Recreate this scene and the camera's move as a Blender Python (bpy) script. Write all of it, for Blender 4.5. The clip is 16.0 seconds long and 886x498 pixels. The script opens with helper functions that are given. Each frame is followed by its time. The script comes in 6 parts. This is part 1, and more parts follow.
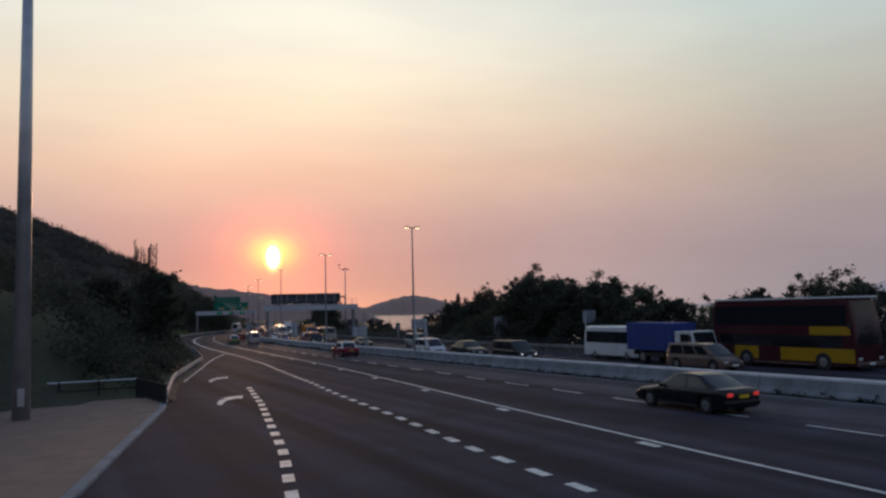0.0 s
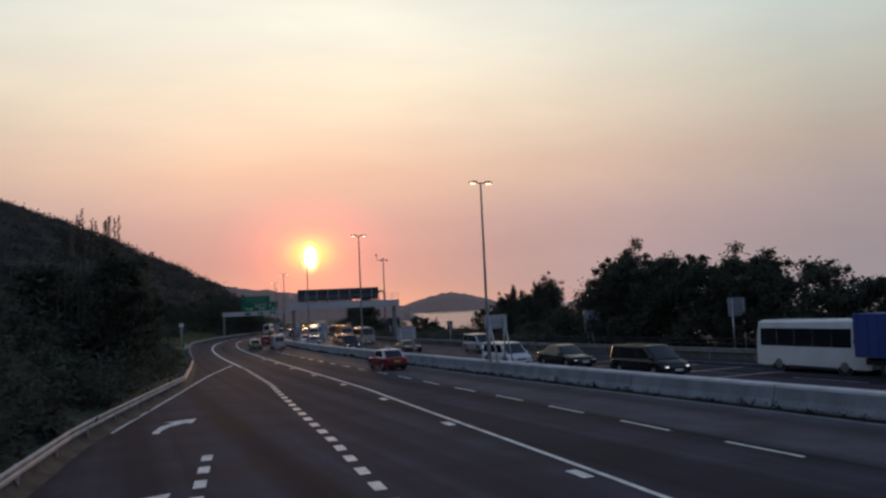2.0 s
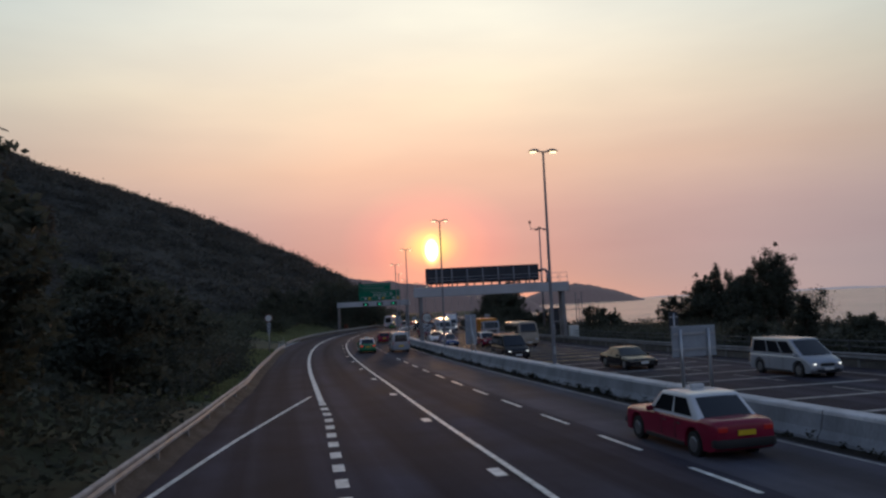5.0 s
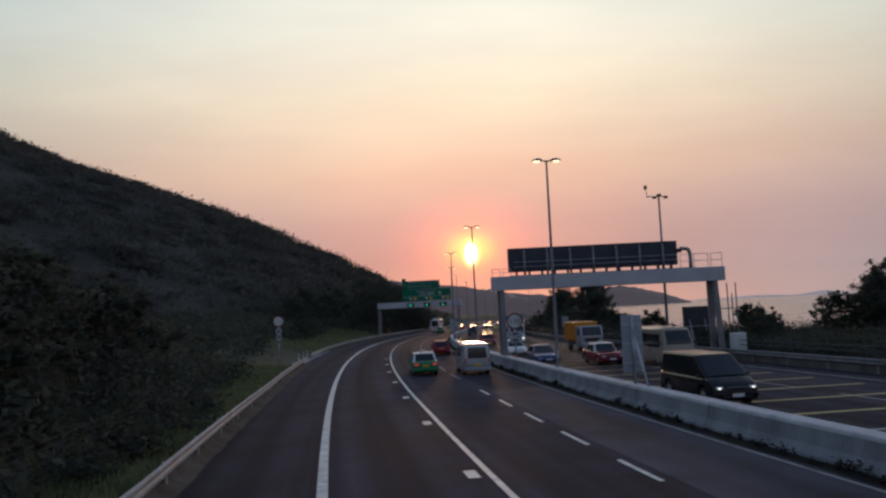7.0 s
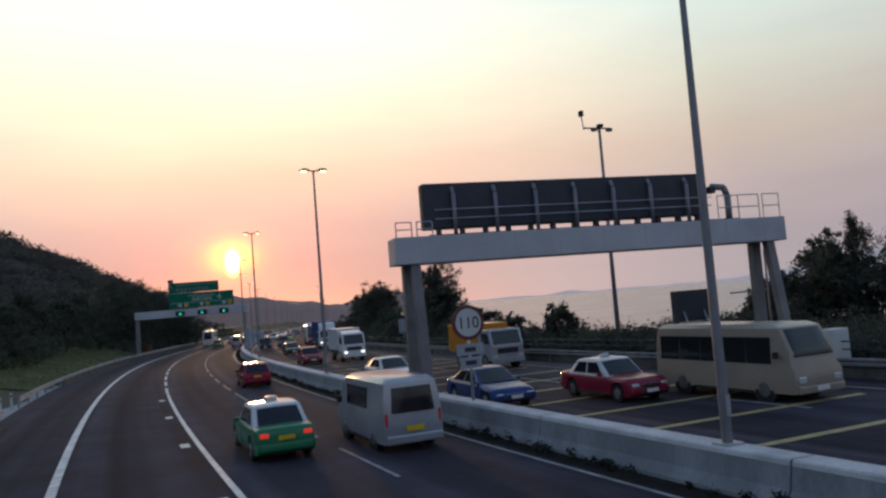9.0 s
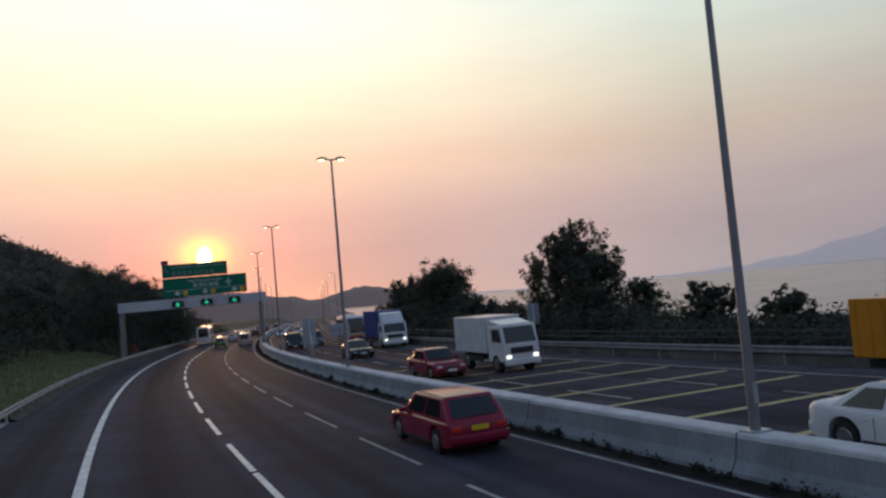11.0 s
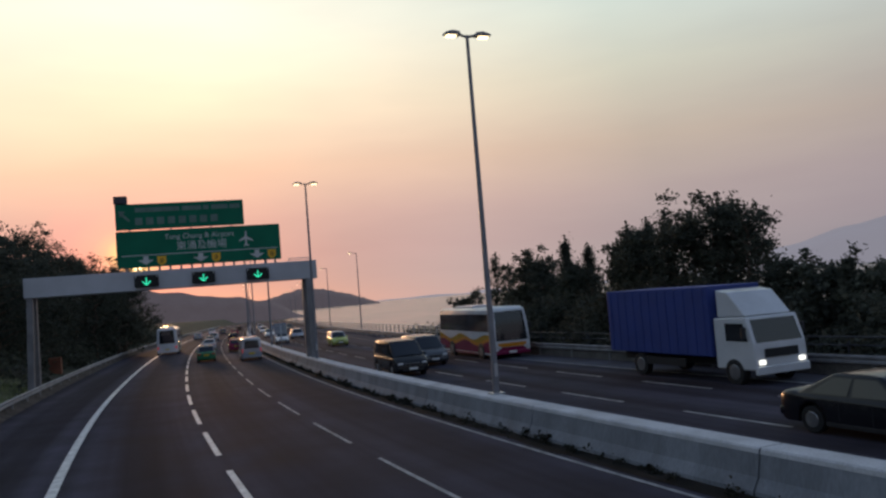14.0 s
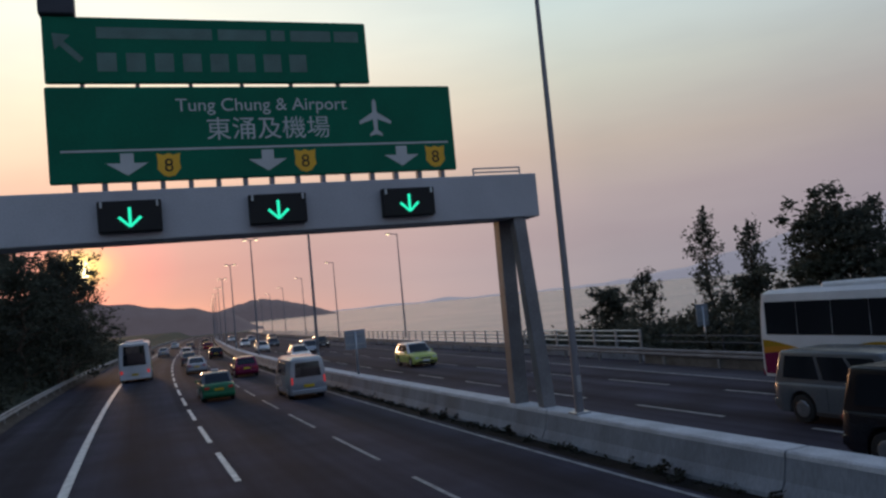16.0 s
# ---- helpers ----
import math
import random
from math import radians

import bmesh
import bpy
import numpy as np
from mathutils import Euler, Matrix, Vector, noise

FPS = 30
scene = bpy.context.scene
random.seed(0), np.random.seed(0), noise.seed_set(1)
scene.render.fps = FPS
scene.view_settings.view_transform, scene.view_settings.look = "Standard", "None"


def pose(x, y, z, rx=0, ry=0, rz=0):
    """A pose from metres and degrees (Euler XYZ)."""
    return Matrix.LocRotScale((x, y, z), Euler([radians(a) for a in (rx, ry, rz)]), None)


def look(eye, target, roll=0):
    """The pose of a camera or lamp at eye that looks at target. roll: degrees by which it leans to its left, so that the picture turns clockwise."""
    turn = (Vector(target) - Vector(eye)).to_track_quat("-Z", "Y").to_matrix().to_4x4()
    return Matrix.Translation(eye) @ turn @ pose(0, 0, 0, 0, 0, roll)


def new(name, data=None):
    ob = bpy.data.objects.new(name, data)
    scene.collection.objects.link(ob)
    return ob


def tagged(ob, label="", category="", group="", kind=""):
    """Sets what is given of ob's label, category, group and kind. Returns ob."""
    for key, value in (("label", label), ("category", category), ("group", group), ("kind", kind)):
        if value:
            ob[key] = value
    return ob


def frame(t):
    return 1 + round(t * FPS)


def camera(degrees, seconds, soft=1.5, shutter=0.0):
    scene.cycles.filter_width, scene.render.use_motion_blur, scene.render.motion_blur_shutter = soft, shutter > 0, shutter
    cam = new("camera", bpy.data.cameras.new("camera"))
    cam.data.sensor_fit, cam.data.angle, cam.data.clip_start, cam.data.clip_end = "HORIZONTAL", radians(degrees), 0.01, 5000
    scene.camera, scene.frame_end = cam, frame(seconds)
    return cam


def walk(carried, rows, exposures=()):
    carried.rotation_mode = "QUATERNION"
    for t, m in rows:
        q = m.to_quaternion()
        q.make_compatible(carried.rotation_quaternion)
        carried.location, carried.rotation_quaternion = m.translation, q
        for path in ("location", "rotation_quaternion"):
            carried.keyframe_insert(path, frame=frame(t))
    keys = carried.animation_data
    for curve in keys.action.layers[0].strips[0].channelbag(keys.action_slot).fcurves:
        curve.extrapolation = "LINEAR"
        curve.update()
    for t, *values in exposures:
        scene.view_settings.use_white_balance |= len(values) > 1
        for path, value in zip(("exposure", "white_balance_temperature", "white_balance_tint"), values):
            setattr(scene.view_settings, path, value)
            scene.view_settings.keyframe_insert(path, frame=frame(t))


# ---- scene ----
# The camera rides in the upper deck of a bus along the curving highway.
cam = camera(59.1, 16.0, soft=2.5)
SLOPE = -0.0104  # the road's fall towards the sun
# seconds, place, yaw, pitch, roll in degrees
PATH = [
    (0, 0.000, 0.000, 3.750, -12.10, 4.36, -1.38),
    (0.5, 0.420, 5.429, 3.694, -11.67, 4.14, -1.57),
    (1, 1.009, 10.978, 3.636, -10.99, 4.22, -2.17),
    (1.5, 1.455, 16.849, 3.575, -10.26, 4.09, -2.21),
    (2, 1.643, 22.533, 3.516, -9.46, 4.23, -2.59),
    (2.5, 1.979, 28.367, 3.455, -8.17, 3.98, -2.97),
    (3, 2.047, 34.320, 3.394, -6.74, 3.97, -2.97),
    (3.5, 1.832, 40.988, 3.324, -5.24, 3.92, -3.03),
    (4, 1.604, 46.794, 3.264, -3.61, 4.05, -3.66),
    (4.5, 0.986, 53.280, 3.197, -2.03, 4.09, -3.49),
    (5, 0.191, 59.593, 3.131, -0.62, 4.04, -2.64),
    (5.2, -0.201, 62.232, 3.104, -0.29, 4.00, -2.31),
    (7.3, -3.926, 91.571, 2.799, 2.35, 4.43, -2.74),
    (7.5, -4.281, 94.365, 2.770, 2.00, 4.43, -2.74),
    (8, -5.595, 101.511, 2.696, -10.72, 4.54, -4.07),
    (8.3, -6.284, 105.815, 2.651, -15.94, 4.25, -4.29),
    (8.5, -6.764, 108.785, 2.620, -15.62, 3.75, -4.06),
    (9, -7.975, 116.576, 2.539, -14.92, 3.83, -4.56),
    (9.5, -9.317, 124.031, 2.462, -15.10, 3.58, -4.74),
    (9.7, -9.893, 127.050, 2.431, -15.27, 3.50, -4.96),
    (11.8, -14.657, 160.191, 2.087, -17.98, 3.24, -5.03),
    (12, -14.948, 163.597, 2.051, -18.27, 3.23, -5.01),
    (12.5, -15.577, 172.223, 1.962, -18.89, 3.42, -4.29),
    (13, -16.369, 180.914, 1.871, -19.77, 3.31, -4.60),
    (13.5, -16.906, 188.897, 1.788, -20.49, 3.34, -4.50),
    (14, -17.365, 197.142, 1.703, -21.16, 3.25, -4.58),
    (14.5, -17.869, 205.567, 1.615, -22.06, 3.41, -4.91),
    (15, -18.231, 214.087, 1.527, -23.36, 3.52, -4.94),
    (15.5, -18.171, 222.626, 1.438, -23.98, 3.39, -5.46),
    (16, -18.158, 230.210, 1.359, -24.69, 3.61, -5.42),
]


def eye_row(t, x, y, z, yaw, pitch, roll):
    ya, pi = radians(yaw), radians(pitch)
    way = Vector((-math.sin(ya) * math.cos(pi), math.cos(ya) * math.cos(pi), math.sin(pi)))
    eye = Vector((x, y, z))
    return (t, look(eye, eye + 2 * way, roll))


EXPOSURES = [(0.0, 0.18, 6350, 10), (7.5, 0.17, 6350, 10), (8.5, 0.24, 6450, 9), (9.0, 0.58, 6300, 6.5), (9.5, 0.66, 6250, 5.5), (12.0, 0.40, 6550, 8), (13.0, 0.39, 6550, 7.5), (15.0, 0.38, 6450, 7.5), (16.0, 0.36, 6200, 7.5)]
walk(cam, [eye_row(*row) for row in PATH], EXPOSURES)

# ---- sky and light ----
SUN_YAW, SUN_UP = 0.22, 3.83  # degrees: left of +y, above level
sun_way = Vector((-math.sin(radians(SUN_YAW)) * math.cos(radians(SUN_UP)), math.cos(radians(SUN_YAW)) * math.cos(radians(SUN_UP)), math.sin(radians(SUN_UP))))

world = bpy.data.worlds.new("evening_sky")
scene.world = world
world.use_nodes = True
wn, wl = world.node_tree.nodes, world.node_tree.links
wn.clear()


def wnode(kind, **values):
    n = wn.new(kind)
    for k, v in values.items():
        if k == "operation":
            n.operation = v
        elif k == "blend":
            n.data_type, n.blend_type = "RGBA", v
    return n


def wmath(op, a, b=None):
    n = wnode("ShaderNodeMath", operation=op)
    for i, v in enumerate((a, b)):
        if v is None:
            continue
        if isinstance(v, (int, float)):
            n.inputs[i].default_value = v
        else:
            wl.new(v, n.inputs[i])
    return n.outputs[0]


def wramp(fac, stops):
    n = wn.new("ShaderNodeValToRGB")
    r = n.color_ramp
    while len(r.elements) < len(stops):
        r.elements.new(0.5)
    for e, (p, c) in zip(r.elements, stops):
        e.position, e.color = p, (*c, 1)
    wl.new(fac, n.inputs[0])
    return n.outputs[0]


def wmix(mode, fac, a, b):
    n = wnode("ShaderNodeMix", blend=mode)
    for i, v in ((0, fac), (6, a), (7, b)):
        if isinstance(v, (int, float)):
            n.inputs[i].default_value = v
        elif isinstance(v, tuple):
            n.inputs[i].default_value = (*v, 1)
        else:
            wl.new(v, n.inputs[i])
    return n.outputs[2]


coord = wn.new("ShaderNodeTexCoord")
sep = wn.new("ShaderNodeSeparateXYZ")
wl.new(coord.outputs["Generated"], sep.inputs[0])
dot = wnode("ShaderNodeVectorMath", operation="DOT_PRODUCT")
wl.new(coord.outputs["Generated"], dot.inputs[0])
dot.inputs[1].default_value = sun_way
cosa = wmath("MINIMUM", wmath("MAXIMUM", dot.outputs["Value"], -1.0), 1.0)
ang = wmath("DIVIDE", wmath("ARCCOSINE", cosa), math.pi)          # 0 at the sun, 1 opposite
up = wmath("DIVIDE", wmath("ARCSINE", wmath("MAXIMUM", sep.outputs[2], 0.0)), math.pi / 2)  # 0 level, 1 overhead
# dusty evening air: mauve at the horizon, peach above, cream higher up
veil = wramp(up, [(0.0, (0.30, 0.25, 0.275)), (0.019, (0.318, 0.236, 0.266)), (0.041, (0.395, 0.252, 0.266)), (0.07, (0.53, 0.333, 0.302)), (0.111, (0.78, 0.52, 0.375)),
                  (0.167, (0.97, 0.80, 0.585)), (0.222, (1.04, 0.975, 0.79)), (0.29, (0.92, 0.91, 0.80)), (0.45, (0.46, 0.50, 0.56)), (1.0, (0.20, 0.25, 0.34))])
side = wramp(ang, [(0.0, (0.92, 0.90, 0.87)), (0.05, (0.95, 0.93, 0.89)), (0.10, (0.85, 0.85, 0.855)), (0.205, (0.50, 0.59, 0.672)), (0.38, (0.35, 0.45, 0.63)), (1.0, (0.30, 0.41, 0.66))])
# paler sea haze along the horizon, away from the sun
haze = wmix("MULTIPLY", 1.0, wramp(up, [(0.0, (0.085, 0.087, 0.085)), (0.05, (0.075, 0.077, 0.070)), (0.10, (0.035, 0.035, 0.030)), (0.15, (0.0, 0.0, 0.0))]),
            wramp(ang, [(0.05, (0.0, 0.0, 0.0)), (0.13, (0.9, 0.9, 0.9)), (0.20, (1.1, 1.1, 1.1)), (0.45, (0.9, 0.9, 0.9)), (1.0, (0.4, 0.4, 0.4))]))
# the sun: a white-hot core drawn out by the haze, in a yellow halo that sits a little higher
ahead = wmath("GREATER_THAN", sep.outputs[1], 0.0)
across = wmath("SUBTRACT", sep.outputs[0], sun_way.x)
above = wmath("SUBTRACT", sep.outputs[2], sun_way.z)


def oval(rx, rz, lift):
    """Distance from the sun in units of a half-axis, over 4."""
    a = wmath("POWER", wmath("ABSOLUTE", wmath("DIVIDE", across, rx)), 2.0)
    b = wmath("POWER", wmath("ABSOLUTE", wmath("DIVIDE", wmath("SUBTRACT", above, lift), rz)), 2.0)
    return wmath("DIVIDE", wmath("SQRT", wmath("ADD", a, b)), 4.0)


core = wramp(oval(0.0080, 0.0135, 0.0025), [(0.0, (9.0, 7.5, 4.0)), (0.20, (4.0, 3.2, 1.5)), (0.29, (0.45, 0.38, 0.10)), (0.42, (0.0, 0.0, 0.0))])
halo = wramp(oval(0.0300, 0.0215, 0.0080), [(0.0, (0.75, 0.66, 0.06)), (0.12, (0.66, 0.50, 0.0)), (0.21, (0.50, 0.28, 0.0)), (0.30, (0.37, 0.11, 0.0)), (0.42, (0.27, 0.035, 0.0)), (0.66, (0.11, 0.0, 0.0)), (0.98, (0.0, 0.0, 0.0))])
wide = wramp(ang, [(0.0, (0.06, 0.0, 0.0)), (0.035, (0.05, 0.0, 0.0)), (0.08, (0.0, 0.0, 0.0))])
disc = wmix("MULTIPLY", 1.0, wmix("ADD", 1.0, core, halo), ahead)
air = wmix("ADD", 1.0, wmix("ADD", 1.0, wmix("ADD", 1.0, wmix("MULTIPLY", 1.0, veil, side), disc), wide), haze)
# thin streaks of cloud high up
wav = wn.new("ShaderNodeTexNoise")
wmap = wn.new("ShaderNodeMapping")
wmap.inputs["Scale"].default_value = (2.0, 2.0, 9.0)
wl.new(coord.outputs["Generated"], wmap.inputs[0])
wl.new(wmap.outputs[0], wav.inputs["Vector"])
wav.inputs["Scale"].default_value, wav.inputs["Detail"].default_value = 1.6, 4.0
streak = wramp(wav.outputs["Fac"], [(0.35, (0.95, 0.95, 0.96)), (0.65, (1.04, 1.04, 1.03))])
air = wmix("MULTIPLY", 1.0, air, streak)
sky = wn.new("ShaderNodeTexSky")
sky.sky_type = "NISHITA"
sky.sun_disc = False
sky.sun_elevation, sky.sun_rotation = radians(SUN_UP), radians(-SUN_YAW)
sky.dust_density, sky.air_density, sky.altitude = 0.4, 1.0, 20.0
bg_sky, bg_air, add = wn.new("ShaderNodeBackground"), wn.new("ShaderNodeBackground"), wn.new("ShaderNodeAddShader")
wl.new(wmix("MULTIPLY", 1.0, sky.outputs[0], (0.22, 0.16, 0.2)), bg_sky.inputs[0])  # dimmed by the dust
bg_sky.inputs[1].default_value = 0.05
wl.new(air, bg_air.inputs[0])
bg_air.inputs[1].default_value = 0.95
wl.new(bg_sky.outputs[0], add.inputs[0])
wl.new(bg_air.outputs[0], add.inputs[1])
wl.new(add.outputs[0], wn.new("ShaderNodeOutputWorld").inputs[0])

sun_data = bpy.data.lights.new("sun", "SUN")
sun_data.energy, sun_data.angle, sun_data.color = 0.4, radians(4.0), (1.0, 0.55, 0.28)
sun = new("sun", sun_data)
sun.matrix_world = Matrix.Translation((0, 0, 60)) @ (-sun_way).to_track_quat("-Z", "Y").to_matrix().to_4x4()

# ---- materials ----
def material(name, color, rough=0.8, metal=0.0, vary=0.25, scale=2.0, fine=40.0, bump=0.15, spots=None, emit=None, strength=1.0, stretch=(1, 1, 1), island=False, second=None, gloss=0.35):
    """A procedural surface: base colour with large stains and fine grain, both in relief."""
    m = bpy.data.materials.new(name)
    m.use_nodes = True
    n, l = m.node_tree.nodes, m.node_tree.links
    b = n["Principled BSDF"]
    b.inputs["Roughness"].default_value, b.inputs["Metallic"].default_value = rough, metal
    b.inputs["Specular IOR Level"].default_value = gloss
    tc, mp = n.new("ShaderNodeTexCoord"), n.new("ShaderNodeMapping")
    mp.inputs["Scale"].default_value = stretch
    l.new(tc.outputs["Object"], mp.inputs[0])
    big, small = n.new("ShaderNodeTexNoise"), n.new("ShaderNodeTexNoise")
    for t, s, d in ((big, scale, 5.0), (small, fine, 3.0)):
        t.inputs["Scale"].default_value, t.inputs["Detail"].default_value = s, d
        l.new(mp.outputs[0], t.inputs["Vector"])
    ramp = n.new("ShaderNodeValToRGB")
    lo = tuple(c * (1 - vary) for c in color)
    hi = tuple(min(1.0, c * (1 + vary)) for c in (second or color))
    ramp.color_ramp.elements[0].position, ramp.color_ramp.elements[0].color = 0.3, (*lo, 1)
    ramp.color_ramp.elements[1].position, ramp.color_ramp.elements[1].color = 0.7, (*hi, 1)
    l.new(big.outputs["Fac"], ramp.inputs[0])
    mix = n.new("ShaderNodeMix")
    mix.data_type, mix.blend_type = "RGBA", "OVERLAY"
    mix.inputs[0].default_value = min(1.0, vary * 1.6)
    l.new(ramp.outputs[0], mix.inputs[6])
    l.new(small.outputs["Fac"], mix.inputs[7])
    out = mix.outputs[2]
    if island:
        geo, mul, r2 = n.new("ShaderNodeNewGeometry"), n.new("ShaderNodeMix"), n.new("ShaderNodeMapRange")
        mul.data_type, mul.blend_type = "RGBA", "MULTIPLY"
        mul.inputs[0].default_value = 1.0
        r2.inputs[3].default_value, r2.inputs[4].default_value = 0.75, 1.2
        l.new(geo.outputs["Random Per Island"], r2.inputs[0])
        l.new(out, mul.inputs[6])
        l.new(r2.outputs[0], mul.inputs[7])
        out = mul.outputs[2]
    l.new(out, b.inputs["Base Color"])
    if bump:
        bp = n.new("ShaderNodeBump")
        bp.inputs["Strength"].default_value, bp.inputs["Distance"].default_value = bump, 0.02
        l.new(small.outputs["Fac"], bp.inputs["Height"])
        l.new(bp.outputs[0], b.inputs["Normal"])
    rr = n.new("ShaderNodeMapRange")
    rr.inputs[3].default_value, rr.inputs[4].default_value = max(0.02, rough - 0.12), min(1.0, rough + 0.12)
    l.new(big.outputs["Fac"], rr.inputs[0])
    l.new(rr.outputs[0], b.inputs["Roughness"])
    if emit:
        b.inputs["Emission Color"].default_value, b.inputs["Emission Strength"].default_value = (*emit, 1), strength
    return m


def asphalt(name, color, rough, amount):
    """Asphalt with fine stones, broad stains and streaks worn along the lanes (u across the road, v along it)."""
    m = material(name, color, rough, vary=0.3, scale=0.45, fine=45, bump=0.3, gloss=0.06)
    n, l = m.node_tree.nodes, m.node_tree.links
    uv, mp, tex, mr, mul = n.new("ShaderNodeUVMap"), n.new("ShaderNodeMapping"), n.new("ShaderNodeTexNoise"), n.new("ShaderNodeMapRange"), n.new("ShaderNodeMix")
    mp.inputs["Scale"].default_value = (1.1, 0.012, 1.0)
    tex.inputs["Scale"].default_value, tex.inputs["Detail"].default_value = 1.0, 3.0
    mr.inputs[1].default_value, mr.inputs[2].default_value, mr.inputs[3].default_value, mr.inputs[4].default_value = 0.3, 0.7, 1 - amount, 1 + amount
    mul.data_type, mul.blend_type = "RGBA", "MULTIPLY"
    mul.inputs[0].default_value = 1.0
    b = n["Principled BSDF"]
    src = b.inputs["Base Color"].links[0].from_socket
    l.new(uv.outputs[0], mp.inputs[0])
    l.new(mp.outputs[0], tex.inputs["Vector"])
    l.new(tex.outputs["Fac"], mr.inputs[0])
    l.new(src, mul.inputs[6])
    l.new(mr.outputs[0], mul.inputs[7])
    # darker oily bands along the middle of each lane
    sp, wave, band, mul2 = n.new("ShaderNodeSeparateXYZ"), n.new("ShaderNodeMath"), n.new("ShaderNodeMapRange"), n.new("ShaderNodeMix")
    l.new(uv.outputs[0], sp.inputs[0])
    turn = n.new("ShaderNodeMath")
    turn.operation = "MULTIPLY_ADD"
    turn.inputs[1].default_value, turn.inputs[2].default_value = 2 * math.pi / 3.7, 2 * math.pi * 10 / 3.7
    l.new(sp.outputs[0], turn.inputs[0])
    wave.operation = "COSINE"
    l.new(turn.outputs[0], wave.inputs[0])
    band.inputs[1].default_value, band.inputs[2].default_value, band.inputs[3].default_value, band.inputs[4].default_value = -0.2, 1.0, 1.10, 0.74
    l.new(wave.outputs[0], band.inputs[0])
    mul2.data_type, mul2.blend_type = "RGBA", "MULTIPLY"
    mul2.inputs[0].default_value = 1.0
    l.new(mul.outputs[2], mul2.inputs[6])
    l.new(band.outputs[0], mul2.inputs[7])
    l.new(mul2.outputs[2], b.inputs["Base Color"])
    return m


ASPHALT = asphalt("asphalt", (0.041, 0.039, 0.053), 0.88, 0.42)
ASPHALT_OLD = asphalt("asphalt_worn", (0.069, 0.068, 0.085), 0.85, 0.2)
PAINT_LINE = material("road_paint", (0.62, 0.62, 0.60), 0.6, vary=0.3, scale=3, fine=50, bump=0.1)
PAINT_YELLOW = material("road_paint_yellow", (0.36, 0.29, 0.13), 0.6, vary=0.3, scale=3, fine=50, bump=0.1)
CONCRETE = material("concrete", (0.27, 0.285, 0.31), 0.85, vary=0.25, scale=0.8, fine=25, bump=0.3)
# barrier's dark sides and pale top: light from overhead put into two concrete colours
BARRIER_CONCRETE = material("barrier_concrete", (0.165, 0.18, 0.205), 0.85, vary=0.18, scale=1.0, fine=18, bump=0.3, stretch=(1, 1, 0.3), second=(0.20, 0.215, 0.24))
SKYLIT_TOP = material("skylit_concrete", (0.46, 0.47, 0.49), 0.85, vary=0.2, scale=1.2, fine=22, bump=0.25)
PAVING = material("paving", (0.20, 0.135, 0.108), 0.85, vary=0.2, scale=1.2, fine=30, bump=0.3)
STEEL = material("galvanised_steel", (0.42, 0.43, 0.45), 0.45, 0.7, vary=0.15, scale=1.5, fine=30, bump=0.08)
POLE_PAINT = material("pole_paint", (0.20, 0.20, 0.22), 0.5, 0.3, vary=0.15, scale=1.2, fine=30, bump=0.08)
GANTRY_GREY = material("gantry_paint", (0.40, 0.41, 0.44), 0.5, 0.1, vary=0.12, scale=0.6, fine=25, bump=0.06)
LEG_GREY = material("gantry_leg_steel", (0.17, 0.165, 0.17), 0.6, 0.1, vary=0.3, scale=0.8, fine=25, bump=0.08)
DARK_PANEL = material("dark_panel", (0.045, 0.048, 0.06), 0.6, 0.2, vary=0.2, scale=0.8, fine=20, bump=0.08)
SIGN_GREEN = material("sign_green", (0.009, 0.135, 0.078), 0.65, gloss=0.15, vary=0.12, scale=0.7, fine=20, bump=0.03)
SIGN_GREY = material("sign_back", (0.30, 0.33, 0.37), 0.5, 0.3, vary=0.15, scale=1, fine=20, bump=0.05)
SIGN_WHITE = material("sign_white", (0.48, 0.50, 0.50), 0.5, vary=0.08, scale=2, fine=30, bump=0.02)
SIGN_YELLOW = material("sign_yellow", (0.75, 0.42, 0.03), 0.5, vary=0.08, scale=2, fine=30, bump=0.02)
SIGN_RED = material("sign_red", (0.13, 0.035, 0.035), 0.5, vary=0.08, scale=2, fine=30, bump=0.02)
BLACK = material("black_rubber", (0.015, 0.015, 0.016), 0.7, vary=0.2, scale=3, fine=40, bump=0.08)
SOIL_WALL = material("mossy_kerb", (0.098, 0.092, 0.086), 0.95, vary=0.35, scale=0.8, fine=12, bump=0.4)
RUST = material("weathered_wire", (0.085, 0.080, 0.078), 0.8, 0.3, vary=0.3, scale=4, fine=40, bump=0.1)
SOIL = material("soil", (0.040, 0.036, 0.026), 0.95, vary=0.4, scale=0.12, fine=3, bump=0.6, second=(0.036, 0.045, 0.022))
GUTTER = material("wet_dirt", (0.014, 0.013, 0.012), 0.95, vary=0.4, scale=1.5, fine=14, bump=0.6, gloss=0.1)
DEAD_WEED = material("dead_weed", (0.034, 0.034, 0.026), 0.9, vary=0.3, scale=2.0, fine=12, bump=0.0, island=True, gloss=0.1)
SCRUB = material("scrub", (0.078, 0.077, 0.070), 0.95, vary=0.3, scale=0.05, fine=0.9, bump=0.5, second=(0.092, 0.090, 0.081), gloss=0.08)
LEAF = material("leaf", (0.080, 0.087, 0.066), 0.8, vary=0.3, scale=0.4, fine=6, bump=0.0, island=True, gloss=0.15)
LEAF_DARK = material("leaf_dark", (0.070, 0.076, 0.060), 0.8, vary=0.3, scale=0.4, fine=6, bump=0.0, island=True, gloss=0.15)
BARK = material("bark", (0.10, 0.075, 0.055), 0.9, vary=0.35, scale=2, fine=20, bump=0.5, stretch=(1, 1, 0.2))
